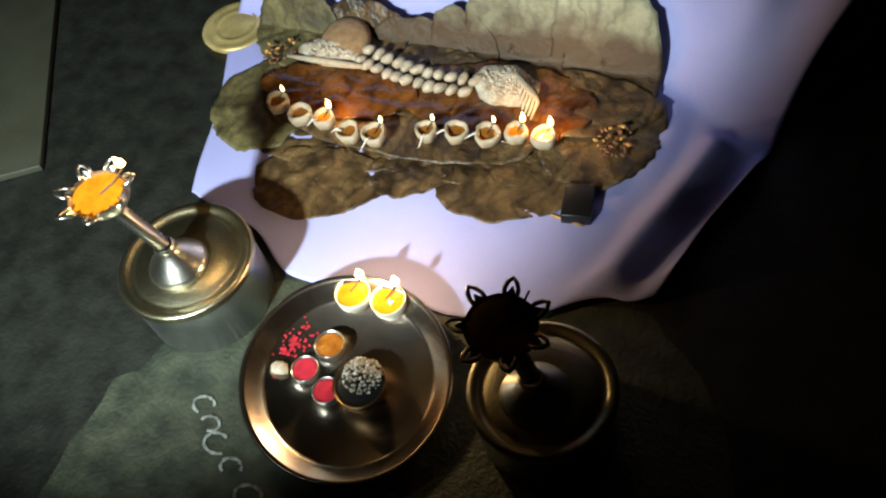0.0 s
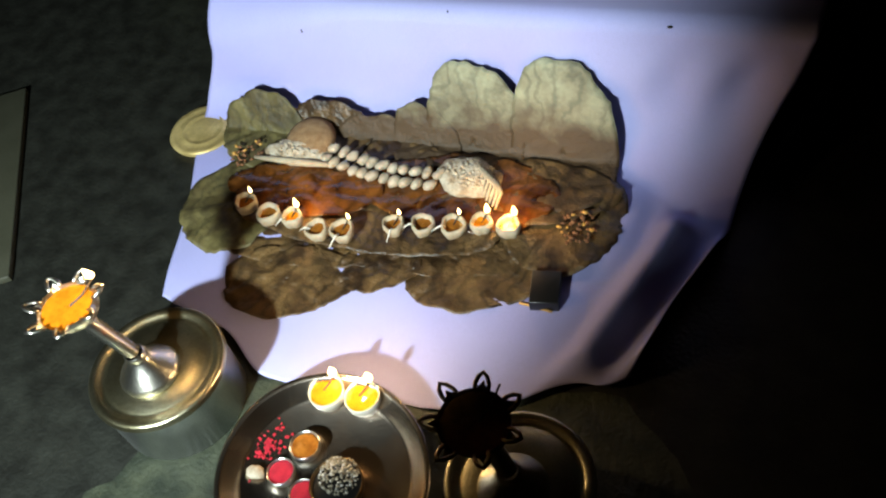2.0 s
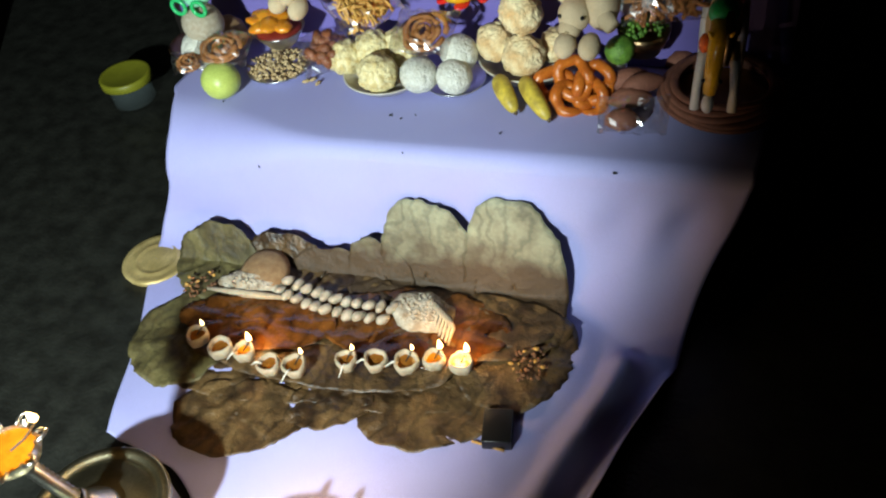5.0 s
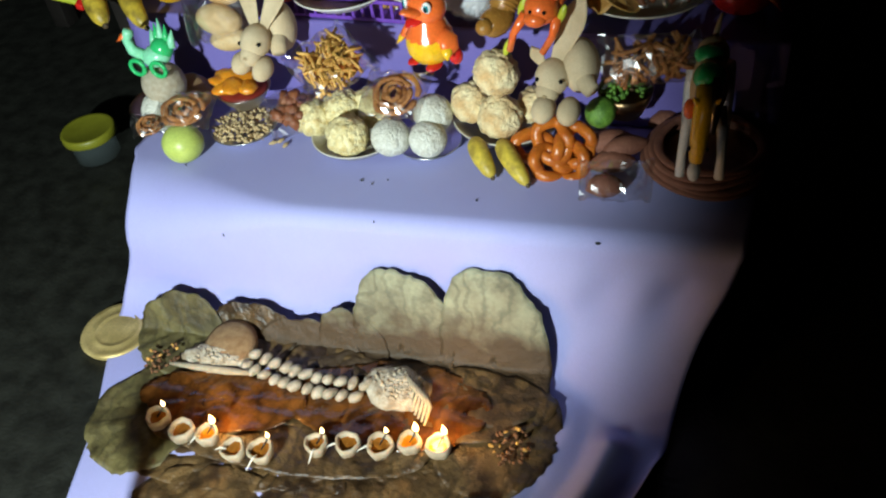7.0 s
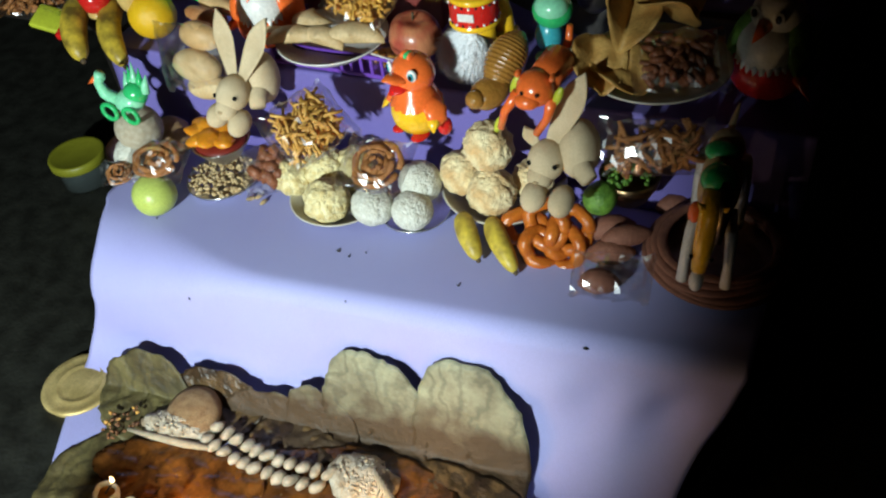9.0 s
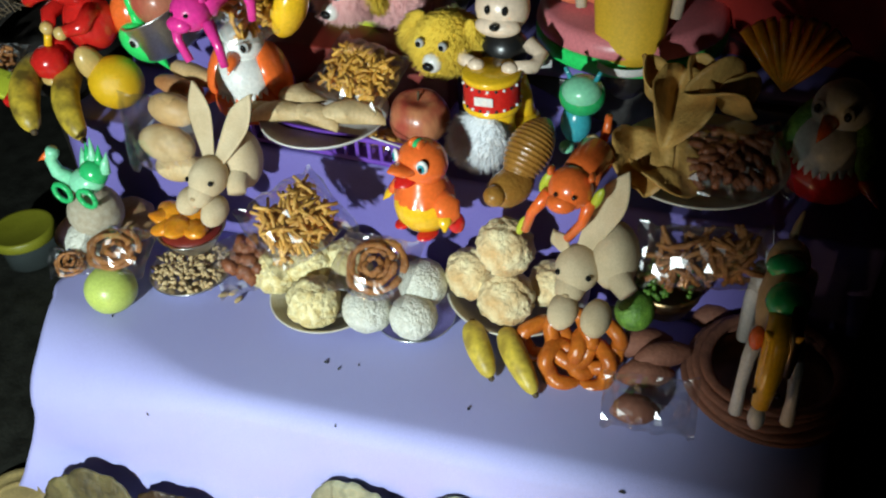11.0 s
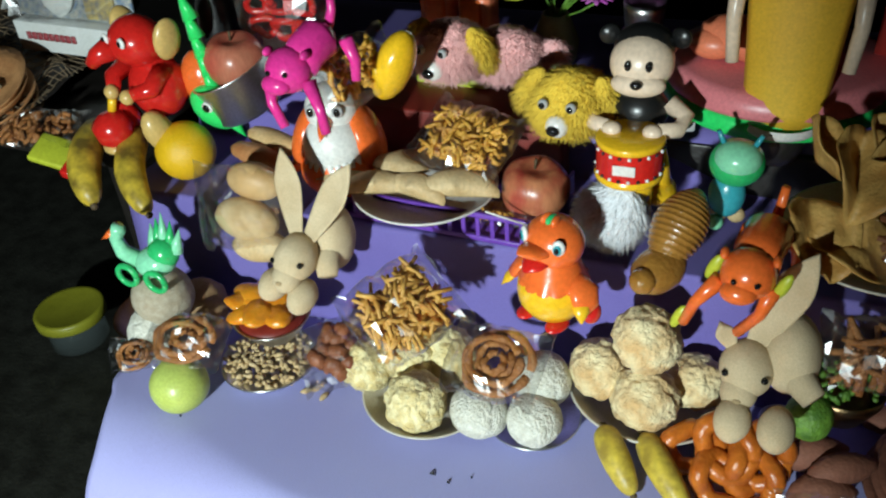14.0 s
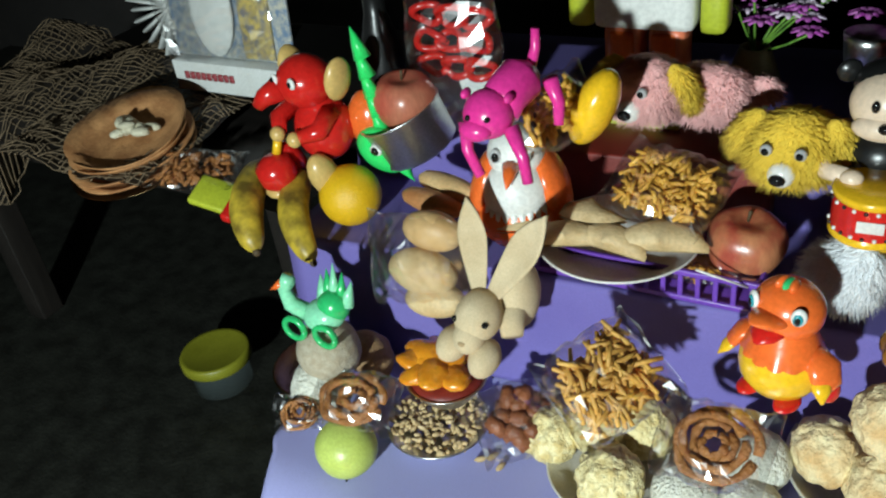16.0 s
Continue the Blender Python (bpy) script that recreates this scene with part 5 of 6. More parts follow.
# red toy elephant with a drum
def red_toy(c, h, turn):
    mm = pose(*c, 0, 0, turn) @ Matrix.Scale(h, 4)
    s = Shape()
    s.ball((0.05, 0, 0.40), (0.24, 0.22, 0.26), "red_plastic", seg=24)
    s.ball((0, -0.05, 0.78), (0.22, 0.21, 0.20), "red_plastic", seg=24)
    s.tube([(-0.10, -0.20, 0.76), (-0.20, -0.30, 0.70), (-0.24, -0.34, 0.64)], [0.10, 0.07, 0.05], "red_plastic", 12)
    for k in (-1, 1):
        s.ball((k * 0.26 + 0.04, 0.02, 0.82), (0.06, 0.12, 0.17), "beige_plastic", (0, k * 12, 0), 16)
        s.ball((k * 0.20, -0.20, 0.12), (0.10, 0.12, 0.20), "beige_plastic" if k > 0 else "red_plastic", (20, 0, 0), 16)
        s.tube([(k * 0.20, -0.04, 0.56), (k * 0.24, -0.20, 0.48), (k * 0.10, -0.30, 0.44)], [0.08, 0.07, 0.05], "red_plastic", 10)
        s.ball((k * 0.10, -0.32, 0.44), 0.06, "beige_plastic", seg=12)
        s.ball((k * 0.10, -0.24, 0.84), (0.04, 0.02, 0.045), "white_plastic", seg=10)
        s.ball((k * 0.10, -0.262, 0.84), (0.02, 0.012, 0.025), "eye_black", seg=8)
    s.tube([(-0.14, -0.30, 0.40), (-0.16, -0.34, 0.26)], [0.035, 0.035], "yellow_plastic", 10)
    s.lathe((-0.16, -0.36, 0.10), [(0.0005, -0.12), (0.10, -0.11), (0.16, 0.0), (0.14, 0.12), (0.06, 0.17), (0.0005, 0.18)], "red_plastic", (20, 0, 0), 22)
    s.ball((-0.16, -0.42, -0.02), (0.10, 0.07, 0.05), "beige_plastic", seg=14)
    s.v = [tuple(mm @ Vector(v)) for v in s.v]
    toy(s, "toy_elephant", "glossy red plastic elephant toy with yellow ears and paws", "", ["body", "head", "trunk"] + ["ear", "leg", "arm", "paw", "eye", "pupil"] * 2 + ["drum_stick", "drum", "drum_foot"])


red_toy((-0.372, 1.765, 0.672), 0.175, -14)

# green paper dragon
s = Shape()
c = Vector((-0.292, 1.782, 0.690))
s.ball(tuple(c + Vector((-0.018, 0.01, 0.055))), (0.030, 0.026, 0.042), "orange_plastic", seg=18)
s.ball(tuple(c + Vector((0.012, -0.012, 0.026))), (0.040, 0.020, 0.030), "neon_green", (0, 20, 0), 18)
s.ball(tuple(c + Vector((0.014, -0.030, 0.034))), (0.010, 0.005, 0.008), "white_plastic", seg=10)
s.ball(tuple(c + Vector((0.014, -0.034, 0.034))), (0.006, 0.003, 0.006), "eye_black", seg=8)
for k in range(5):
    b = c + Vector((0.010 - 0.005 * k, -0.004 + 0.003 * k, 0.045 + 0.024 * k))
    s.cone(tuple(b), tuple(b + Vector((-0.012, 0.0, 0.040))), 0.012, "neon_green", 6)
s.cone(tuple(c + Vector((0.03, -0.01, 0.012))), tuple(c + Vector((0.055, -0.015, -0.012))), 0.012, "neon_green", 6)
toy(s, "toy_dragon", "bright green and orange spiky dragon toy", "", ["body", "head", "eye", "pupil"] + ["spike"] * 5 + ["jaw"])

# bread in a clear packet
t = thing("bread_packet", (-0.194, 1.684, 0.600), "clear packet of golden-brown buns and rolls leaning on the step", "bread packet")
for c, r, m, tn in (((-0.134, 1.640, 0.700), (0.037, 0.022, 0.025), "bun", (20, 0, 0)), ((-0.142, 1.620, 0.656), (0.042, 0.024, 0.030), "pastry", (15, 4, 5)), ((-0.128, 1.616, 0.622), (0.040, 0.022, 0.020), "pastry", (10, -6, 0))):
    s = Shape()
    s.ball(c, r, m, tn, 32, 0.035, 30)
    s.done("bun", t)
for a, b, m in (((-0.217, 1.712, 0.695), (-0.128, 1.700, 0.690), "bun_brown"), ((-0.213, 1.748, 0.700), (-0.118, 1.721, 0.700), "bun")):
    s = Shape()
    a, b = Vector(a), Vector(b)
    s.tube([a.lerp(b, u) for u in (0, 0.1, 0.3, 0.5, 0.7, 0.9, 1)], [0.004, 0.012, 0.016, 0.017, 0.016, 0.012, 0.004], m, 14, 0.8)
    s.done("roll", t)
film_bag((-0.140, 1.622, 0.669), (0.13, 0.11, 0.06), t, (80, 0, 8), 11)

# pink animal toy above a white-breasted bird toy
def bird_toy(c, h, turn, body, wing, label):
    mm = pose(*c, 0, 0, turn) @ Matrix.Scale(h, 4)
    s = Shape()
    s.ball((0, 0, 0.28), (0.34, 0.32, 0.28), body, seg=24)
    s.ball((0, -0.05, 0.52), (0.27, 0.26, 0.26), "white_plastic", seg=24)
    s.ball((0, 0.02, 0.80), (0.22, 0.22, 0.22), "white_plastic", seg=24)
    for k in range(11):
        a = -2.4 + k * 0.22
        s.cone((0.25 * math.cos(a), 0.25 * math.sin(a), 0.46), (0.31 * math.cos(a), 0.31 * math.sin(a), 0.27), 0.045, "white_plastic", 6)
    for k in (-1, 1):
        s.ball((k * 0.26, 0.06, 0.52), (0.12, 0.24, 0.30), wing, (0, k * -18, 0), 18)
        s.cone((k * 0.28, -0.05, 0.36), (k * 0.50, -0.20, 0.22), 0.08, "orange_plastic", 8)
        s.ball((k * 0.11, -0.17, 0.86), (0.05, 0.03, 0.06), "grey_plastic", seg=10)
        s.ball((k * 0.11, -0.195, 0.86), (0.03, 0.015, 0.04), "eye_black", seg=8)
    s.cone((0, -0.18, 0.78), (0, -0.38, 0.70), 0.07, "orange_plastic", 10)
    s.v = [tuple(mm @ Vector(v)) for v in s.v]
    toy(s, "toy_bird", label, "bird toys", ["belly", "breast", "head"] + ["ruff"] * 11 + ["wing", "wing_tip", "eye", "pupil"] * 2 + ["beak"])


bird_toy((-0.070, 1.733, 0.640), 0.150, 14, "orange_plastic", "orange_plastic", "white and orange plastic bird toy under a pink toy")


def crouching_toy(c, head, tail, m, label, size=1.0):
    """A long-legged moulded animal seen from its head."""
    c, head, tail = Vector(c), Vector(head), Vector(tail)
    s = Shape()
    s.ball(tuple(head), (0.030 * size, 0.030 * size, 0.029 * size), m, seg=22)
    s.ball(tuple(head + Vector((-0.006, -0.024, -0.010)) * size), (0.020 * size, 0.014 * size, 0.013 * size), m, seg=16)
    s.tube([head + Vector((0.004, 0.01, 0)), head.lerp(tail, 0.4), head.lerp(tail, 0.8), tail], [0.026 * size, 0.026 * size, 0.028 * size, 0.014 * size], m, 16)
    s.tube([tail, tail + Vector((0.004, 0.01, 0.022)) * size, tail + Vector((0.006, 0.008, 0.045)) * size], [0.007 * size, 0.006 * size, 0.005 * size], m, 8)
    for k in (-1, 1):
        a = head + Vector((k * 0.028, -0.004, -0.012)) * size
        s.tube([a, a.lerp(c + Vector((k * 0.03 * size, 0, 0)), 0.5) + Vector((k * 0.005, -0.003, 0)), c + Vector((k * 0.03 * size, 0, 0))], [0.010 * size, 0.007 * size, 0.0065 * size], m, 10)
        b = tail + Vector((k * 0.024, 0.0, -0.01)) * size
        s.tube([b, b + Vector((k * 0.008, 0.004, -0.03)) * size, b + Vector((k * 0.010, -0.004, -0.055)) * size], [0.010 * size, 0.008 * size, 0.006 * size], m, 8)
        s.ball(tuple(head + Vector((k * 0.027, 0.0, 0.022)) * size), (0.005 * size, 0.010 * size, 0.006 * size), m, seg=10)
        s.ball(tuple(head + Vector((k * 0.012, -0.028, 0.006)) * size), 0.0035 * size, "eye_black", seg=8)
    return toy(s, "toy_animal", label, "moulded animal toys", ["head", "snout", "body", "tail"] + ["foreleg", "hind_leg", "ear", "eye"] * 2)


crouching_toy((-0.008, 1.588, 0.815), (-0.026, 1.604, 0.873), (-0.006, 1.655, 0.898), "pink_plastic", "glossy magenta plastic animal toy on long legs", 0.82)
crouching_toy((0.414, 1.594, 0.660), (0.441, 1.592, 0.733), (0.453, 1.672, 0.738), "orange_plastic", "glossy orange plastic animal toy with thin legs", 0.84)
for a in ((0.410, 1.600, 0.728), (0.472, 1.588, 0.728), (0.383, 1.600, 0.660)):
    s = Shape()
    s.ball(a, (0.006, 0.005, 0.016), "lime", (0, 20, 0), 10)
    s.done("toy_ribbon", label="lime ribbon bow tied on the orange toy", category="ribbon", group="lime ribbon bows")
stick_packet((-0.004, 1.690, 0.838), (0.10, 0.075, 0.04), (60, 0, 60), "sev_bright", 120, "clear packet of golden fried snack behind a pink toy", 12, 0.0032, 0.014)
s = Shape()
s.ball((0.030, 1.722, 0.832), (0.022, 0.030, 0.045), "yellow_plastic", (0, 25, 0), 18)
s.done("yellow_wing", label="yellow plastic toy wing beside a snack packet", category="toy")

# purple basket, plate of stuffed pastries
c = (0.071, 1.712, 0.625)
t = thing("plastic_basket", c, "purple plastic basket with slotted sides under a pastry plate", "basket")
cx, cy = c[0], c[1] + 0.060
for k in range(15):
    x = cx - 0.13 + 0.26 * k / 14
    Shape().box((x, cy - 0.064, 0.643), (0.0055, 0.004, 0.034), "purple_plastic", edge=0.001).done("slat", t)
for z in (0.627, 0.660):
    Shape().box((cx, cy - 0.064, z), (0.275, 0.006, 0.007), "purple_plastic", edge=0.0015).done("rail", t)
Shape().box((cx, cy, 0.6245), (0.27, 0.125, 0.005), "purple_plastic", edge=0.001).done("base", t)
for k in (-1, 1):
    Shape().box((cx + k * 0.135, cy, 0.643), (0.004, 0.125, 0.036), "purple_plastic", edge=0.001).done("side", t)
stick_packet((cx + 0.075, cy - 0.02, 0.642), (0.11, 0.06, 0.03), (0, 0, 5), "sev_bright", 50, "golden fried snack inside a purple basket", 13, 0.003, 0.02)
c = (0.049, 1.732, 0.655)
plate(c, 0.090, "ceramic_white", "white plate of folded half-moon pastries", 0.020)


def half_moon(c, r, turn, m, label):
    mm = pose(*c, *turn)
    s = Shape()
    rows = []
    for i in range(11):
        u = i / 10
        row = []
        for j in range(17):
            a = math.pi * j / 16
            q = r * u * (1 + 0.02 * math.sin(j * 2.6) * (u > 0.9))
            h = 0.36 * r * math.sqrt(max(0, 1 - u * u)) * math.sin(a) ** 0.4 + 0.02 * r
            row.append(mm @ Vector((q * math.cos(a), q * 0.72 * math.sin(a) - 0.1 * r, h)))
        rows.append(row)
    s.grid(rows, m, False)
    s.grid([[mm @ Vector((v.x, v.y, -0.002)) for v in [mm.inverted() @ Vector(p) for p in r0]] for r0 in rows], m, False)
    return s.done("stuffed_pastry", label=label, category="pastry", group="half-moon pastries")


for c, r, tn in (((0.006, 1.687, 0.685), 0.045, (20, 0, 20)), ((0.018, 1.735, 0.695), 0.048, (10, 10, 160)), ((0.051, 1.694, 0.685), 0.046, (25, 0, -10)), ((0.105, 1.703, 0.690), 0.050, (28, 0, 15)), ((-0.048, 1.706, 0.680), 0.040, (25, 0, 200))):
    half_moon(c, r, tn, "pastry", "pale golden half-moon pastry with a crimped edge")
stick_packet((0.092, 1.766, 0.725), (0.135, 0.095, 0.045), (32, 0, -18), "sev_bright", 330, "clear packet of crunchy golden fried snack on the pastries", 14, 0.0027, 0.020)
s = Shape()
s.tube([(0.151, 1.675, 0.690), (0.197, 1.703, 0.660)], 0.0012, "ceramic_white", 6)
s.done("thin_skewer", label="thin pale bamboo skewer across the basket", category="skewer")

# dark red box with the furry dogs
Shape().box((0.022, 1.900, 0.656), (0.32, 0.11, 0.11), "wine_red", (0, 0, 4), 0.004).done("red_box", label="dark wine-red box behind the plates", category="box")


def furry_dog(c, r, m, ear, label, turn, long=0.0):
    c = Vector(c)
    s = Shape()
    s.ball(tuple(c), (r * 0.93, r * 0.9, r * 0.82), m, seg=20)
    fur(s, tuple(c), (r * 0.93, r * 0.9, r * 0.82), m, 12000, r * 0.30, width=0.0008)
    if long:
        b = c + Vector((long, 0.03, -0.012))
        s.ball(tuple(b), (long * 0.8, r * 0.8, r * 0.75), m, seg=18)
        fur(s, tuple(b), (long * 0.8, r * 0.8, r * 0.75), m, 10000, r * 0.30, width=0.0008)
        e = c + Vector((long * 1.9, 0.04, -0.005))
        s.ball(tuple(e), (r * 0.35, r * 0.3, r * 0.3), m, seg=12)
        fur(s, tuple(e), (r * 0.35, r * 0.3, r * 0.3), m, 1200, r * 0.28, width=0.0012)
    mm = pose(*c, 0, 0, turn)
    for k in (-1, 1):
        e = mm @ Vector((k * r * 0.95, -0.1 * r, r * 0.30))
        s.ball(tuple(e), (r * 0.28, r * 0.26, r * 0.55), ear, (0, k * -28, 0), 14)
        fur(s, tuple(e), (r * 0.28, r * 0.26, r * 0.55), ear, 1600, r * 0.22, (0, k * -28, 0), 0.6, -1, 0.0012)
        s.ball(tuple(mm @ Vector((k * r * 0.34, -r * 0.98, r * 0.34))), r * 0.13, "grey_plastic", seg=12)
        s.ball(tuple(mm @ Vector((k * r * 0.34, -r * 1.06, r * 0.34))), r * 0.085, "eye_black", seg=12)
    s.ball(tuple(mm @ Vector((0, -r * 0.98, -r * 0.18))), (r * 0.28, r * 0.22, r * 0.28), "ceramic_white", seg=16)
    s.ball(tuple(mm @ Vector((-r * 0.02, -r * 1.2, -r * 0.20))), (r * 0.17, r * 0.10, r * 0.13), "eye_black", seg=14)
    return s.done("furry_dog", label=label, category="soft toy", group="furry dog toys")


furry_dog((0.043, 1.850, 0.798), 0.046, "fur_pink", "fur_yellow", "shaggy pink toy dog with yellow ears", -8, 0.062)
furry_dog((0.213, 1.800, 0.774), 0.048, "fur_yellow", "fur_yellow", "shaggy yellow toy dog with a black nose", -4)
s = Shape()
c = Vector((0.268, 1.743, 0.652))
c += Vector((-0.004, 0.022, 0.0))
s.ball(tuple(c), (0.028, 0.026, 0.030), "plush_dark", seg=22)
s.ball(tuple(c + Vector((-0.026, -0.02, -0.006))), (0.013, 0.012, 0.013), "plush_dark", seg=14)
c = (0.286, 1.722, 0.688)
s.ball(c, (0.032, 0.018, 0.034), "fur_white", (0, 25, 0), 18)
fur(s, c, (0.033, 0.019, 0.035), "fur_white", 6000, 0.017, (0, 25, 0), 0.4, -1, 0.0008)
s.done("furry_toy", label="small brown toy with a fluffy white fur mane", category="soft toy")

# wind-up drummer
def drummer(c, h, turn):
    mm = pose(*c, 0, 0, turn) @ Matrix.Scale(h, 4)
    s = Shape()
    for k in (-1, 1):
        s.ball((k * 0.10 + 0.05, 0.0, 0.04), (0.10, 0.15, 0.06), "yellow_plastic", seg=16)
        s.tube([(k * 0.08 + 0.05, 0.02, 0.06), (k * 0.08 + 0.03, 0.03, 0.22), (k * 0.07, 0.03, 0.36)], [0.085, 0.075, 0.07], "yellow_plastic", 14)
        s.tube([(k * 0.16, 0.02, 0.60), (k * 0.26, -0.02, 0.54), (k * 0.23, -0.12, 0.51), (k * 0.13, -0.22, 0.545)], [0.055, 0.05, 0.045, 0.04], "skin_plastic", 12)
        s.ball((k * 0.11, -0.24, 0.55), (0.055, 0.05, 0.04), "skin_plastic", seg=14)
        s.lathe((k * 0.19, 0.06, 0.965), [(0.0005, -0.02), (0.050, -0.018), (0.060, 0.0), (0.050, 0.018), (0.0005, 0.02)], "black", (90, 0, k * -18), 22)
        s.ball((k * 0.055, -0.155, 0.88), (0.020, 0.012, 0.030), "eye_black", seg=10)
    s.ball((0, 0.02, 0.42), (0.155, 0.13, 0.09), "red_plastic", seg=20)
    s.ball((0, 0.02, 0.55), (0.165, 0.135, 0.14), "black", seg=22)
    s.ball((0, 0.0, 0.84), (0.175, 0.16, 0.165), "skin_plastic", seg=26)
    s.ball((0, 0.06, 0.91), (0.170, 0.14, 0.125), "black", seg=22)
    s.ball((0, -0.11, 0.76), (0.15, 0.08, 0.07), "skin_plastic", seg=18)
    s.ball((0, -0.195, 0.79), (0.035, 0.025, 0.025), "eye_black", seg=10)
    s.box((0.26, 0.06, 0.44), (0.10, 0.02, 0.06), "grey_plastic", (0, 0, 20), 0.01)
    DR = [(0.0005, 0.0), (0.215, 0.0), (0.225, 0.01), (0.225, 0.03), (0.215, 0.04), (0.215, 0.21), (0.225, 0.22), (0.225, 0.24), (0.215, 0.25), (0.0005, 0.245)]
    s.lathe((0, -0.27, 0.29), [(q * 0.84, z) for q, z in DR], "yellow_plastic", (0, 0, 0), 34)
    s.tube([(0.02, -0.20, 0.0), (0.03, -0.21, 0.15), (0.02, -0.25, 0.30)], [0.12, 0.10, 0.12], "yellow_plastic", 14)
    s.lathe((0, -0.27, 0.29), [(0.183, 0.042), (0.183, 0.208)], "red_plastic", (0, 0, 0), 34)
    for k in range(22):
        a = 2 * math.pi * k / 22
        for z in (0.055, 0.195):
            s.ball((0.184 * math.cos(a), -0.27 + 0.184 * math.sin(a), 0.29 + z), (0.012, 0.012, 0.011), "white_plastic" if k % 2 else "black", seg=6)
    s.box((0.0, -0.455, 0.415), (0.12, 0.008, 0.06), "ceramic_white", (0, 0, 0), 0.002)
    s.v = [tuple(mm @ Vector(v)) for v in s.v]
    s.done("toy_drummer", label="plastic wind-up drummer toy with a red and yellow drum", category="toy")


drummer((0.292, 1.792, 0.670), 0.196, 4)

# golden bird toy, green toy
s = Shape()
a, b = Vector((0.352, 1.648, 0.676)), Vector((0.371, 1.712, 0.722))
s.ball(tuple(a), (0.026, 0.032, 0.022), "gold_plastic", (10, 0, -20), 24, 0.10, 40)
s.ball(tuple(a + Vector((-0.010, -0.030, 0.004))), (0.014, 0.014, 0.013), "gold_plastic", seg=14)
pts = [a.lerp(b, 0.15 + 1.0 * k / 44) + Vector((0, 0, 0.004 * math.sin(k * 0.07))) for k in range(45)]
s.tube(pts, [0.029 * math.sin(math.pi * (0.16 + 0.80 * k / 44)) ** 0.7 * (1 - 0.10 * (k % 3 == 0)) for k in range(45)], "gold_plastic", 20)
toy(s, "toy_snail", "glossy golden-brown figure with a ribbed shell", "", ["body", "head", "shell"])
s = Shape()
c = Vector((0.404, 1.765, 0.745))
s.ball(tuple(c), (0.029, 0.027, 0.026), "green_plastic", (0, 0, 0), 24)
s.ball(tuple(c + Vector((0.001, -0.006, 0.008))), (0.025, 0.023, 0.020), "mint_plastic", seg=20)
for k in (-1, 1):
    s.tube([c + Vector((k * 0.014, 0, 0.018)), c + Vector((k * 0.022, -0.002, 0.036))], [0.0035, 0.0025], "teal_plastic", 8)
s.ball(tuple(c + Vector((-0.006, 0.0, -0.040))), (0.020, 0.018, 0.028), "teal_plastic", seg=18)
s.ball(tuple(c + Vector((-0.014, -0.01, -0.072))), (0.010, 0.012, 0.008), "mint_plastic", seg=12)
toy(s, "toy_creature", "round green plastic toy with two blue horns", "", ["head", "face", "horn", "horn", "body", "foot"])
for a in ((0.387, 1.827, 0.640), (0.406, 1.827, 0.640)):
    s = Shape()
    s.ball(a, (0.011, 0.010, 0.010), "peanut", seg=12)
    s.done("nut", label="small brown nut beside the green toy", category="nut", group="loose nuts")

# plate of folded crackers
c = (0.556, 1.748, 0.678)
plate(c, 0.102, "ceramic", "pale plate of folded golden crackers in half shade", 0.018)


def cracker(c, r, turn, fold, seedv):
    mm = pose(*c, *turn)

    def pt(u, v):
        x, y = (u - 0.5) * 2 * r, (v - 0.5) * 2 * r
        k = max(abs(x), abs(y)) / max(1e-6, math.hypot(x, y))
        x, y = x * k, y * k
        z = fold * abs(x) * 0.9 + 0.010 * noise.noise(Vector((x * 40, y * 40, seedv))) + 0.006 * math.sin(y * 70 + seedv)
        return mm @ Vector((x * (1 - 0.35 * fold), y, z))
    s = Shape()
    s.sheet(pt, 14, 14, "papad")
    s.done("folded_cracker", label="thin golden fried cracker folded on a plate", category="cracker", group="folded crackers", thick=0.0018)


for i, (c, r, tn, f) in enumerate((((0.493, 1.681, 0.720), 0.046, (25, 10, 30), 0.5), ((0.525, 1.689, 0.710), 0.045, (15, -10, 70), 0.4), ((0.519, 1.741, 0.760), 0.052, (30, 15, 10), 0.9), ((0.482, 1.774, 0.765), 0.036, (40, 20, 60), 0.8), ((0.562, 1.763, 0.760), 0.048, (35, -20, 110), 1.0), ((0.582, 1.774, 0.765), 0.030, (40, 30, 150), 1.0), ((0.536, 1.789, 0.775), 0.030, (50, 0, 30), 1.0))):
    cracker(c, r, tn, f, i * 1.7)
stick_packet((0.594, 1.714, 0.722), (0.12, 0.10, 0.05), (20, 0, 20), "red_brown", 110, "clear packet of dark red-brown snack on a plate", 15, 0.005, 0.02)
bird_toy((0.697, 1.803, 0.632), 0.155, -20, "red_plastic", "green_veg", "red and white plastic bird toy in dim light")

# right-hand back: stool, doll in yellow, red cloth, fan
c = (0.358, 1.960, 0.767)
t = thing("tier_stool", (c[0], c[1], 0.70), "coral and green plastic toy stand with round tiers", "toy stand")
Shape().lathe((c[0] + 0.06, c[1], 0.735), [(0.0005, 0.0), (0.125, 0.0), (0.13, 0.004), (0.13, 0.020), (0.125, 0.024), (0.0005, 0.024)], "neon_green", seg=48).done("lower_tier", t, "bright green round tier")
Shape().lathe((c[0] + 0.06, c[1], 0.760), [(0.0005, 0.0), (0.128, 0.0), (0.13, 0.004), (0.125, 0.024), (0.115, 0.028), (0.0005, 0.028)], "stool_pink", seg=48).done("upper_tier", t, "coral pink round tier")
Shape().lathe((c[0] + 0.06, c[1], 0.70), [(0.04, 0.0), (0.045, 0.003), (0.03, 0.035)], "grey_plastic", seg=28).done("foot", t, "grey plastic foot")
s = Shape()
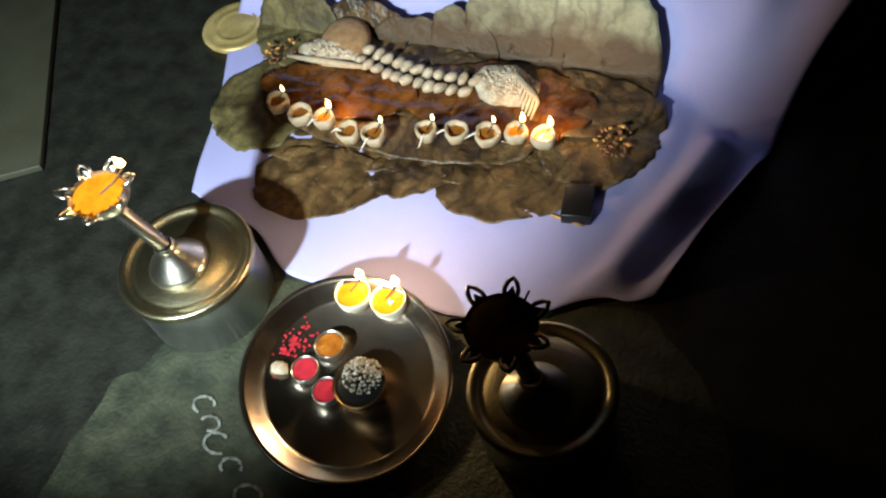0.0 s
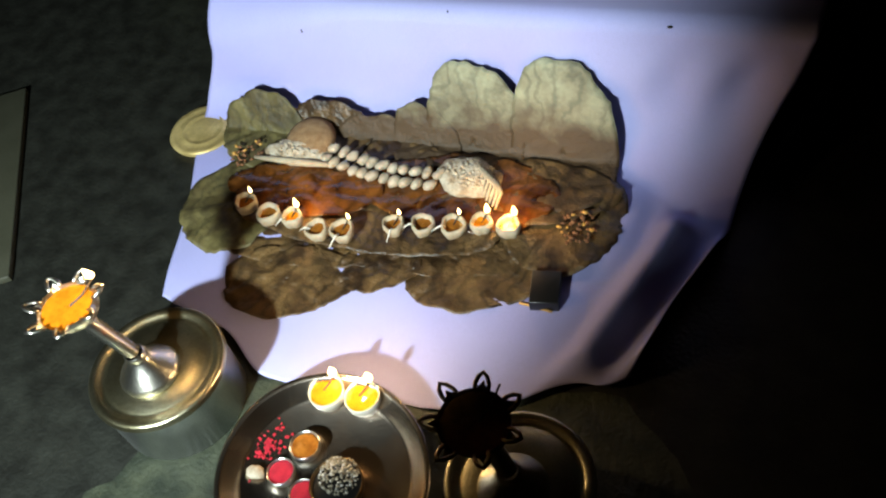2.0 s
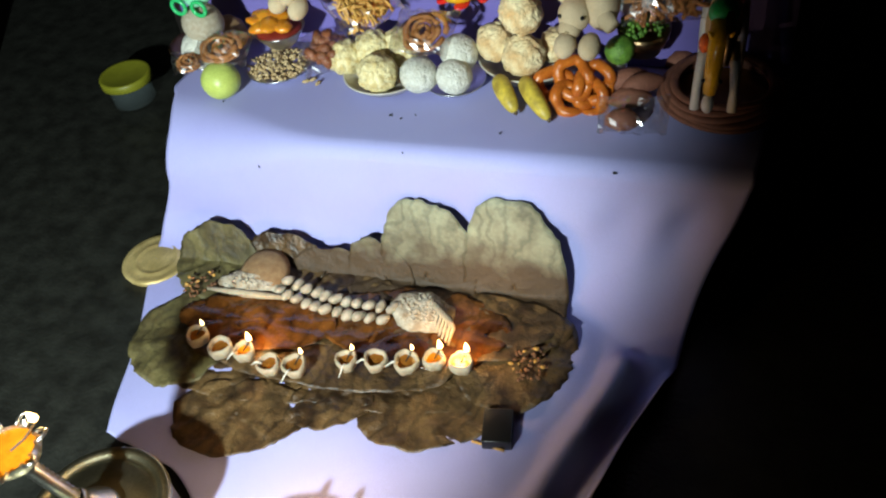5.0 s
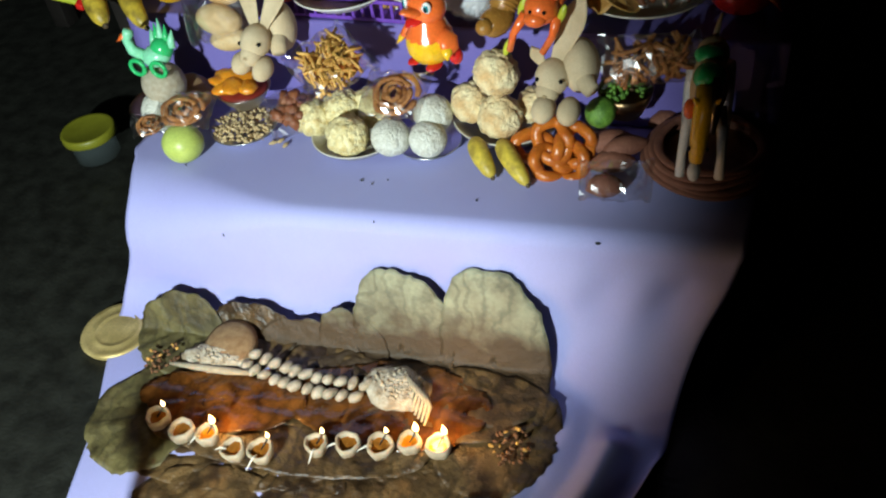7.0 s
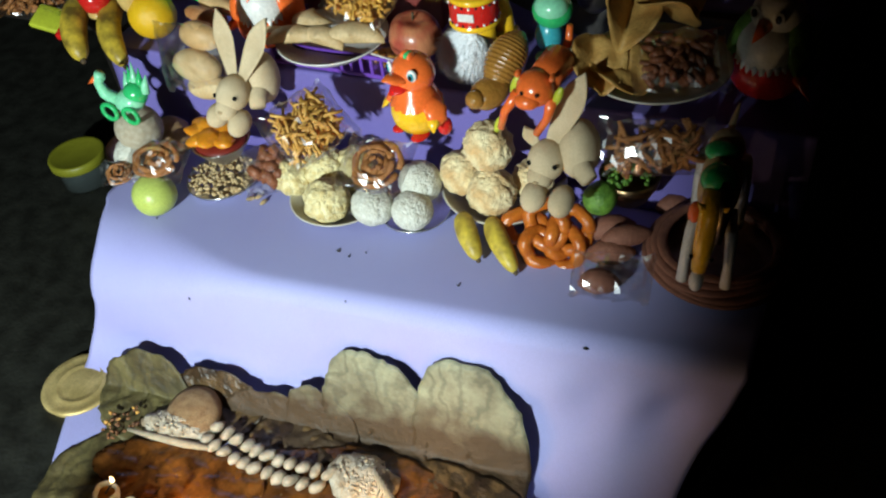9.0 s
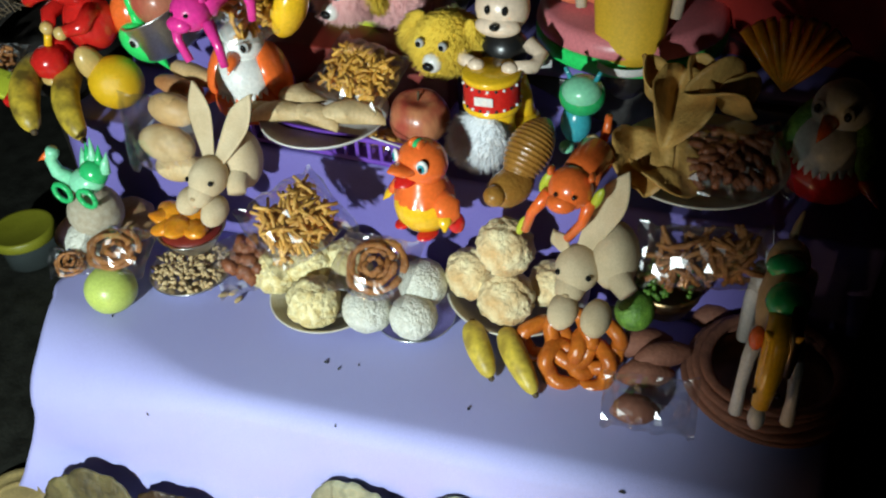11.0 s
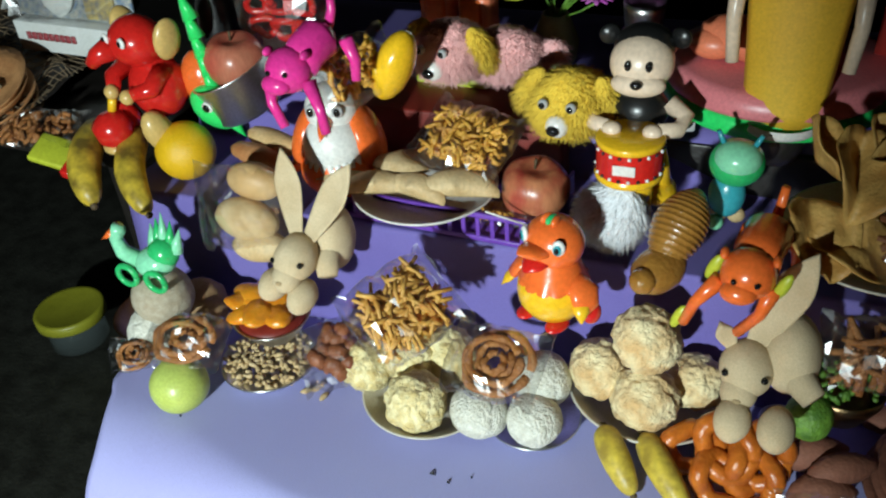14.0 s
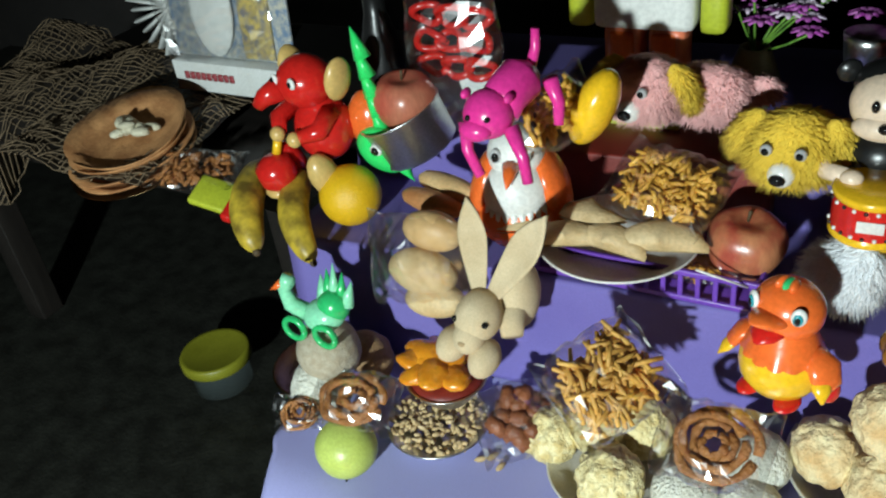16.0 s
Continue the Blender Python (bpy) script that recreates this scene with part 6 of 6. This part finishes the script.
s.ball((c[0] + 0.035, c[1] - 0.03, 0.812), (0.065, 0.03, 0.026), "coral", (0, 12, 0), 18)
s.ball((c[0] - 0.01, c[1] - 0.04, 0.808), (0.03, 0.02, 0.018), "coral", seg=14)
s.done("toy_figure", label="coral plastic toy lying on the round stand", category="toy")
s = Shape()
c = Vector((0.436, 1.860, 0.749))
rows = []
for i in range(12):
    u = i / 11
    w, d = 0.042 + 0.012 * u, 0.028
    rows.append([(c.x + w * math.cos(a) * (1 + 0.03 * math.sin(9 * a)), c.y + d * math.sin(a), c.z + 0.005 + 0.17 * u) for a in [2 * math.pi * j / 32 for j in range(32)]])
s.grid(rows, "yellow_board", True, True)
s.lathe((c.x, c.y, c.z), [(0.0005, -0.004), (0.040, -0.004), (0.043, 0.0), (0.042, 0.008)], "ceramic_white", seg=32)
for k in (-1, 1):
    s.tube([(c.x + k * 0.060, c.y - 0.01, c.z + 0.18), (c.x + k * 0.062, c.y - 0.015, c.z + 0.12), (c.x + k * 0.058, c.y - 0.02, c.z + 0.075)], [0.010, 0.008, 0.007], "skin_plastic", 10)
s.ball((c.x, c.y, c.z - 0.02), (0.03, 0.025, 0.035), "dark_wood", seg=16)
s.done("dress_doll", label="plastic doll in a plain yellow dress", category="doll")


def red_drape(u, v):
    x = 0.52 + 0.42 * u
    return (x, 1.93 + 0.02 * math.sin(x * 40) + 0.05 * v, 0.90 - 0.16 * v - 0.05 * math.sin(u * 3) * (1 - v))


Shape().sheet(red_drape, 40, 14, "red_cloth").done("red_cloth", label="folded bright red cloth behind the plates", category="cloth", thick=0.002)
Shape().box((0.74, 2.03, 0.77), (0.42, 0.05, 0.14), "wine_red", (0, 0, 0), 0.004).done("red_case", label="dark red case standing behind the red cloth", category="case")
s = Shape()
c = Vector((0.631, 1.800, 0.770))
for k in range(9):
    a = -0.7 + 1.4 * k / 8
    s.tube([c, c + Vector((0.035 * math.sin(a), 0.004, 0.035 * math.cos(a))), c + Vector((0.085 * math.sin(a), 0.01, 0.085 * math.cos(a)))], [0.003, 0.009, 0.011], "jelly", 8, 0.5)
toy(s, "paper_fan", "orange pleated paper fan in dim light", "", ["pleat"], "paper fan")

# ---- left stand: flatbreads, net, card box ----
c = (-0.737, 1.748, 0.642)
t = thing("flatbread_plate", c, "stack of browned flatbreads with white butter on a dark plate", "flatbread stack")
Shape().lathe(c, [(0.0005, 0.0), (0.07, 0.0), (0.105, 0.010), (0.108, 0.012), (0.10, 0.006), (0.0005, 0.004)], "bronze", (11, 0, 0), seg=44).done("dish", t)
for k in range(4):
    s = Shape()
    rr = 0.098 + 0.004 * math.sin(k * 2.0)
    prof = [(0.0005, 0.010 + 0.011 * k), (rr * 0.5, 0.009 + 0.011 * k), (rr * 0.8, 0.014 + 0.011 * k), (rr, 0.026 + 0.013 * k), (rr * 0.99, 0.022 + 0.013 * k), (rr * 0.8, 0.009 + 0.011 * k), (0.0005, 0.005 + 0.011 * k)]
    s.lathe((c[0] + 0.003 * math.sin(k), c[1] + 0.003 * k, c[2]), prof, "roti", (13 + 2 * math.sin(k * 3), 2 * math.cos(k * 2), 0), 44, wave=lambda a, q, z: 0.004 * math.sin(3 * a + k) * q / 0.1)
    s.done("flatbread", t)
for k in range(16):
    Shape().ball((c[0] + 0.008 + rnd.uniform(-0.032, 0.032), c[1] + rnd.uniform(-0.016, 0.018), c[2] + 0.053 + rnd.uniform(0, 0.014)), (rnd.uniform(0.008, 0.016), rnd.uniform(0.006, 0.011), 0.007), "ghee", (rnd.uniform(-30, 30), 0, rnd.uniform(0, 180)), 14, 0.3, 80).done("butter_lump", t, "lump of pale butter")
stick_packet((-0.596, 1.728, 0.660), (0.15, 0.075, 0.035), (15, 0, 14), "chakli", 90, "clear packet of orange-brown fried snack on the stand", 16, 0.0035, 0.022)
s = Shape()
a, b = Vector((-0.566, 1.687, 0.640)), Vector((-0.498, 1.692, 0.645))
s.box(tuple((a + b) / 2 + Vector((0, 0.01, 0))), (0.07, 0.05, 0.012), "lime", (20, 15, 10), 0.004)
s.box(tuple(b + Vector((0.0, 0.0, -0.010))), (0.016, 0.05, 0.016), "red_plastic", (20, 15, 10), 0.004)
s.done("toy_slice", label="green and red toy fruit slice under the bananas", category="toy")


def net_point(u, v):
    x, y = -1.26 + 0.62 * u, 1.66 + 0.42 * v
    z = 0.648 + 0.05 * (noise.noise(Vector((x * 6, y * 6, 0))) + 0.9) * (0.4 + v) - (0.10 * max(0, 0.25 - v) / 0.25 if u < 0.45 else 0)
    return Vector((x, y, z))


t = thing("net_cloth", (-0.95, 1.85, 0.64), "crumpled brown mesh cloth heaped on the stand", "net cloth")
s = Shape()
s.sheet(lambda u, v: net_point(u, v) - Vector((0, 0, 0.004)), 40, 30, "dark_wood")
s.done("lining", t, "dark lining under the mesh")
s = Shape()
for k in range(46):
    s.tube([net_point(k / 45, j / 30) + noise.noise_vector(net_point(k / 45, j / 30) * 38) * 0.012 for j in range(31)], 0.0011, "net", 4)
    s.tube([net_point(j / 30, k / 45) + noise.noise_vector(net_point(j / 30, k / 45) * 33 + Vector((5, 0, 0))) * 0.012 for j in range(31)], 0.0011, "net", 4)
s.done("mesh_threads", t, "tangled brown threads")

# printed box in clear wrap with a beaded edge
bl, br, tp = Vector((-0.767, 1.900, 0.625)), Vector((-0.501, 1.900, 0.653)), Vector((-0.703, 1.900, 0.849))
w, z0 = br.x - bl.x, 0.70
t = thing("card_box", (bl.x + w / 2, 1.90, z0), "printed card box in clear wrap with a silver beaded edge", "box")
Shape().box((bl.x + w / 2, 1.915, z0 + 0.025), (w, 0.05, 0.05), "paper", edge=0.002).done("base_box", t, "white card base with a red printed band")
for k in range(9):
    Shape().box((bl.x + 0.03 + 0.012 * k, 1.8885, z0 + 0.028), (0.008, 0.003, 0.012), "text_red", edge=0).done("print_bar", t)
cx = bl.x + 0.10
Shape().box((cx + 0.015, 1.93, z0 + 0.155), (0.245, 0.006, 0.21), "picture", (-6, 0, 0), 0.002).done("picture_card", t, "glossy printed card in gold and blue")
Shape().box((cx + 0.075, 1.924, z0 + 0.155), (0.06, 0.006, 0.20), "card_gold", (-6, 0, 0), 0.002).done("side_card", t, "gold printed side panel")
s = Shape()
s.ball((cx - 0.01, 1.918, z0 + 0.13), (0.045, 0.010, 0.075), "paper", (-6, 0, 0), 18)
s.done("pale_insert", t, "pale grey oval insert")
for k in range(24):
    Shape().ball((cx - 0.108, 1.924 - 0.0008 * k, z0 + 0.055 + 0.0095 * k), 0.0042, "white_plastic", seg=8).done("bead", t)
for k in range(11):
    Shape().ball((cx - 0.108 + 0.009 * k, 1.922, z0 + 0.052), 0.0042, "white_plastic", seg=8).done("bead", t)
film_bag((cx, 1.905, z0 + 0.13), (0.20, 0.22, 0.03), t, (84, 90, 0), 21, "wrap")
s = Shape()
c = Vector((-0.842, 1.960, 0.793))
for k in range(12):
    a = -1.2 + 2.4 * k / 11
    s.tube([c + Vector((0.03, 0, 0.02)), c + Vector((0.03 - 0.09 * math.cos(a), 0.005 * (k % 2), 0.02 + 0.09 * math.sin(a)))], [0.003, 0.014], "paper", 6, 0.35)
toy(s, "paper_fan", "pleated white paper fan behind the card box", "", ["pleat"], "paper fan")

# bag of red bangles, dark bottle, coral robot, flowers, cup
c = Vector((-0.222, 1.880, 0.772))
t = thing("bangle_bag", (c.x, c.y, 0.70), "clear bag of shiny red bangles on a white card", "bag of bangles")
Shape().box((c.x, c.y + 0.02, 0.735), (0.115, 0.006, 0.075), "paper", (-8, 0, 0), 0.002).done("backing_card", t, "white card")
for k in range(9):
    bx, bz = c.x - 0.034 + 0.034 * (k % 3), 0.790 + 0.034 * (k // 3)
    s = Shape()
    s.tube([(bx + 0.021 * math.cos(a), c.y + 0.006 * math.sin(a * 2 + k), bz + 0.012 * math.sin(a)) for a in [2 * math.pi * j / 22 for j in range(23)]], 0.0052, "red_plastic", 8)
    s.done("bangle", t)
film_bag((c.x, c.y, 0.80), (0.21, 0.135, 0.06), t, (84, 90, 0), 22)
s = Shape()
s.lathe((-0.352, 1.900, 0.717), [(0.0005, 0.0), (0.030, 0.0), (0.032, 0.01), (0.028, 0.09), (0.016, 0.13), (0.014, 0.17), (0.0005, 0.17)], "black", seg=28)
s.done("black_bottle", label="tall black bottle in shadow behind the toys", category="bottle")
c = Vector((0.004, 1.970, 0.696))
s = Shape()
z0 = 0.70
for k in (-1, 1):
    s.box((c.x + k * 0.028, c.y, z0 + 0.075), (0.046, 0.045, 0.115), "coral", (0, 0, 0), 0.010)
    s.box((c.x + k * 0.026, c.y - 0.023, z0 + 0.105), (0.030, 0.006, 0.040), "orange_plastic", (0, 0, 0), 0.004)
    s.box((c.x + k * 0.028, c.y - 0.01, z0 + 0.012), (0.052, 0.07, 0.022), "lime", (0, 0, 0), 0.006)
s.box((c.x, c.y, z0 + 0.165), (0.125, 0.055, 0.075), "white_plastic", (0, 0, 0), 0.012)
for k in (-1, 1):
    s.box((c.x + k * 0.082, c.y, z0 + 0.165), (0.032, 0.04, 0.08), "lime", (0, 0, 0), 0.010)
toy(s, "toy_robot", "coral and white plastic robot toy with lime arms", "", ["leg", "knee_plate", "foot"] * 2 + ["torso", "arm"])
c = Vector((0.120, 2.030, 0.768))
t = thing("flower_vase", (c.x, c.y, 0.70), "small olive vase of purple and white cloth flowers", "vase")
Shape().lathe((c.x, c.y, 0.70), [(0.0005, 0.0), (0.020, 0.0), (0.030, 0.02), (0.033, 0.045), (0.022, 0.075), (0.018, 0.085), (0.016, 0.085), (0.02, 0.06)], "olive", seg=30).done("vase_body", t)
for k in range(15):
    a, q = k * 2.4, 0.014 + 0.0042 * k
    fx, fy, fz = c.x + 0.035 + q * math.cos(a) * 1.3, c.y + q * math.sin(a) * 0.6, 0.70 + 0.135 + 0.02 * math.sin(k * 1.7)
    s = Shape()
    for j in range(9):
        b = 2 * math.pi * j / 9
        s.tube([(fx, fy, fz), (fx + 0.012 * math.cos(b), fy + 0.010 * math.sin(b), fz + 0.006), (fx + 0.021 * math.cos(b), fy + 0.018 * math.sin(b), fz + 0.003)], [0.002, 0.0048, 0.002], "petal_white" if (k + j // 5) % 3 == 0 else "petal_purple", 6, 0.4)
    s.done("flower", t)
    if k % 2 == 0:
        Shape().tube([(c.x, c.y, 0.775), (c.x + (fx - c.x) * 0.6, c.y + (fy - c.y) * 0.5, fz - 0.02), (fx, fy, fz)], 0.0016, "green_veg", 6).done("flower_stem", t)
s = Shape()
s.lathe((0.250, 1.990, 0.781), [(0.0005, 0.0), (0.022, 0.0), (0.026, 0.035), (0.027, 0.045), (0.025, 0.045), (0.021, 0.004)], "steel", seg=28)
s.done("steel_tumbler", label="small steel cup in the shadows behind the drummer", category="cup")
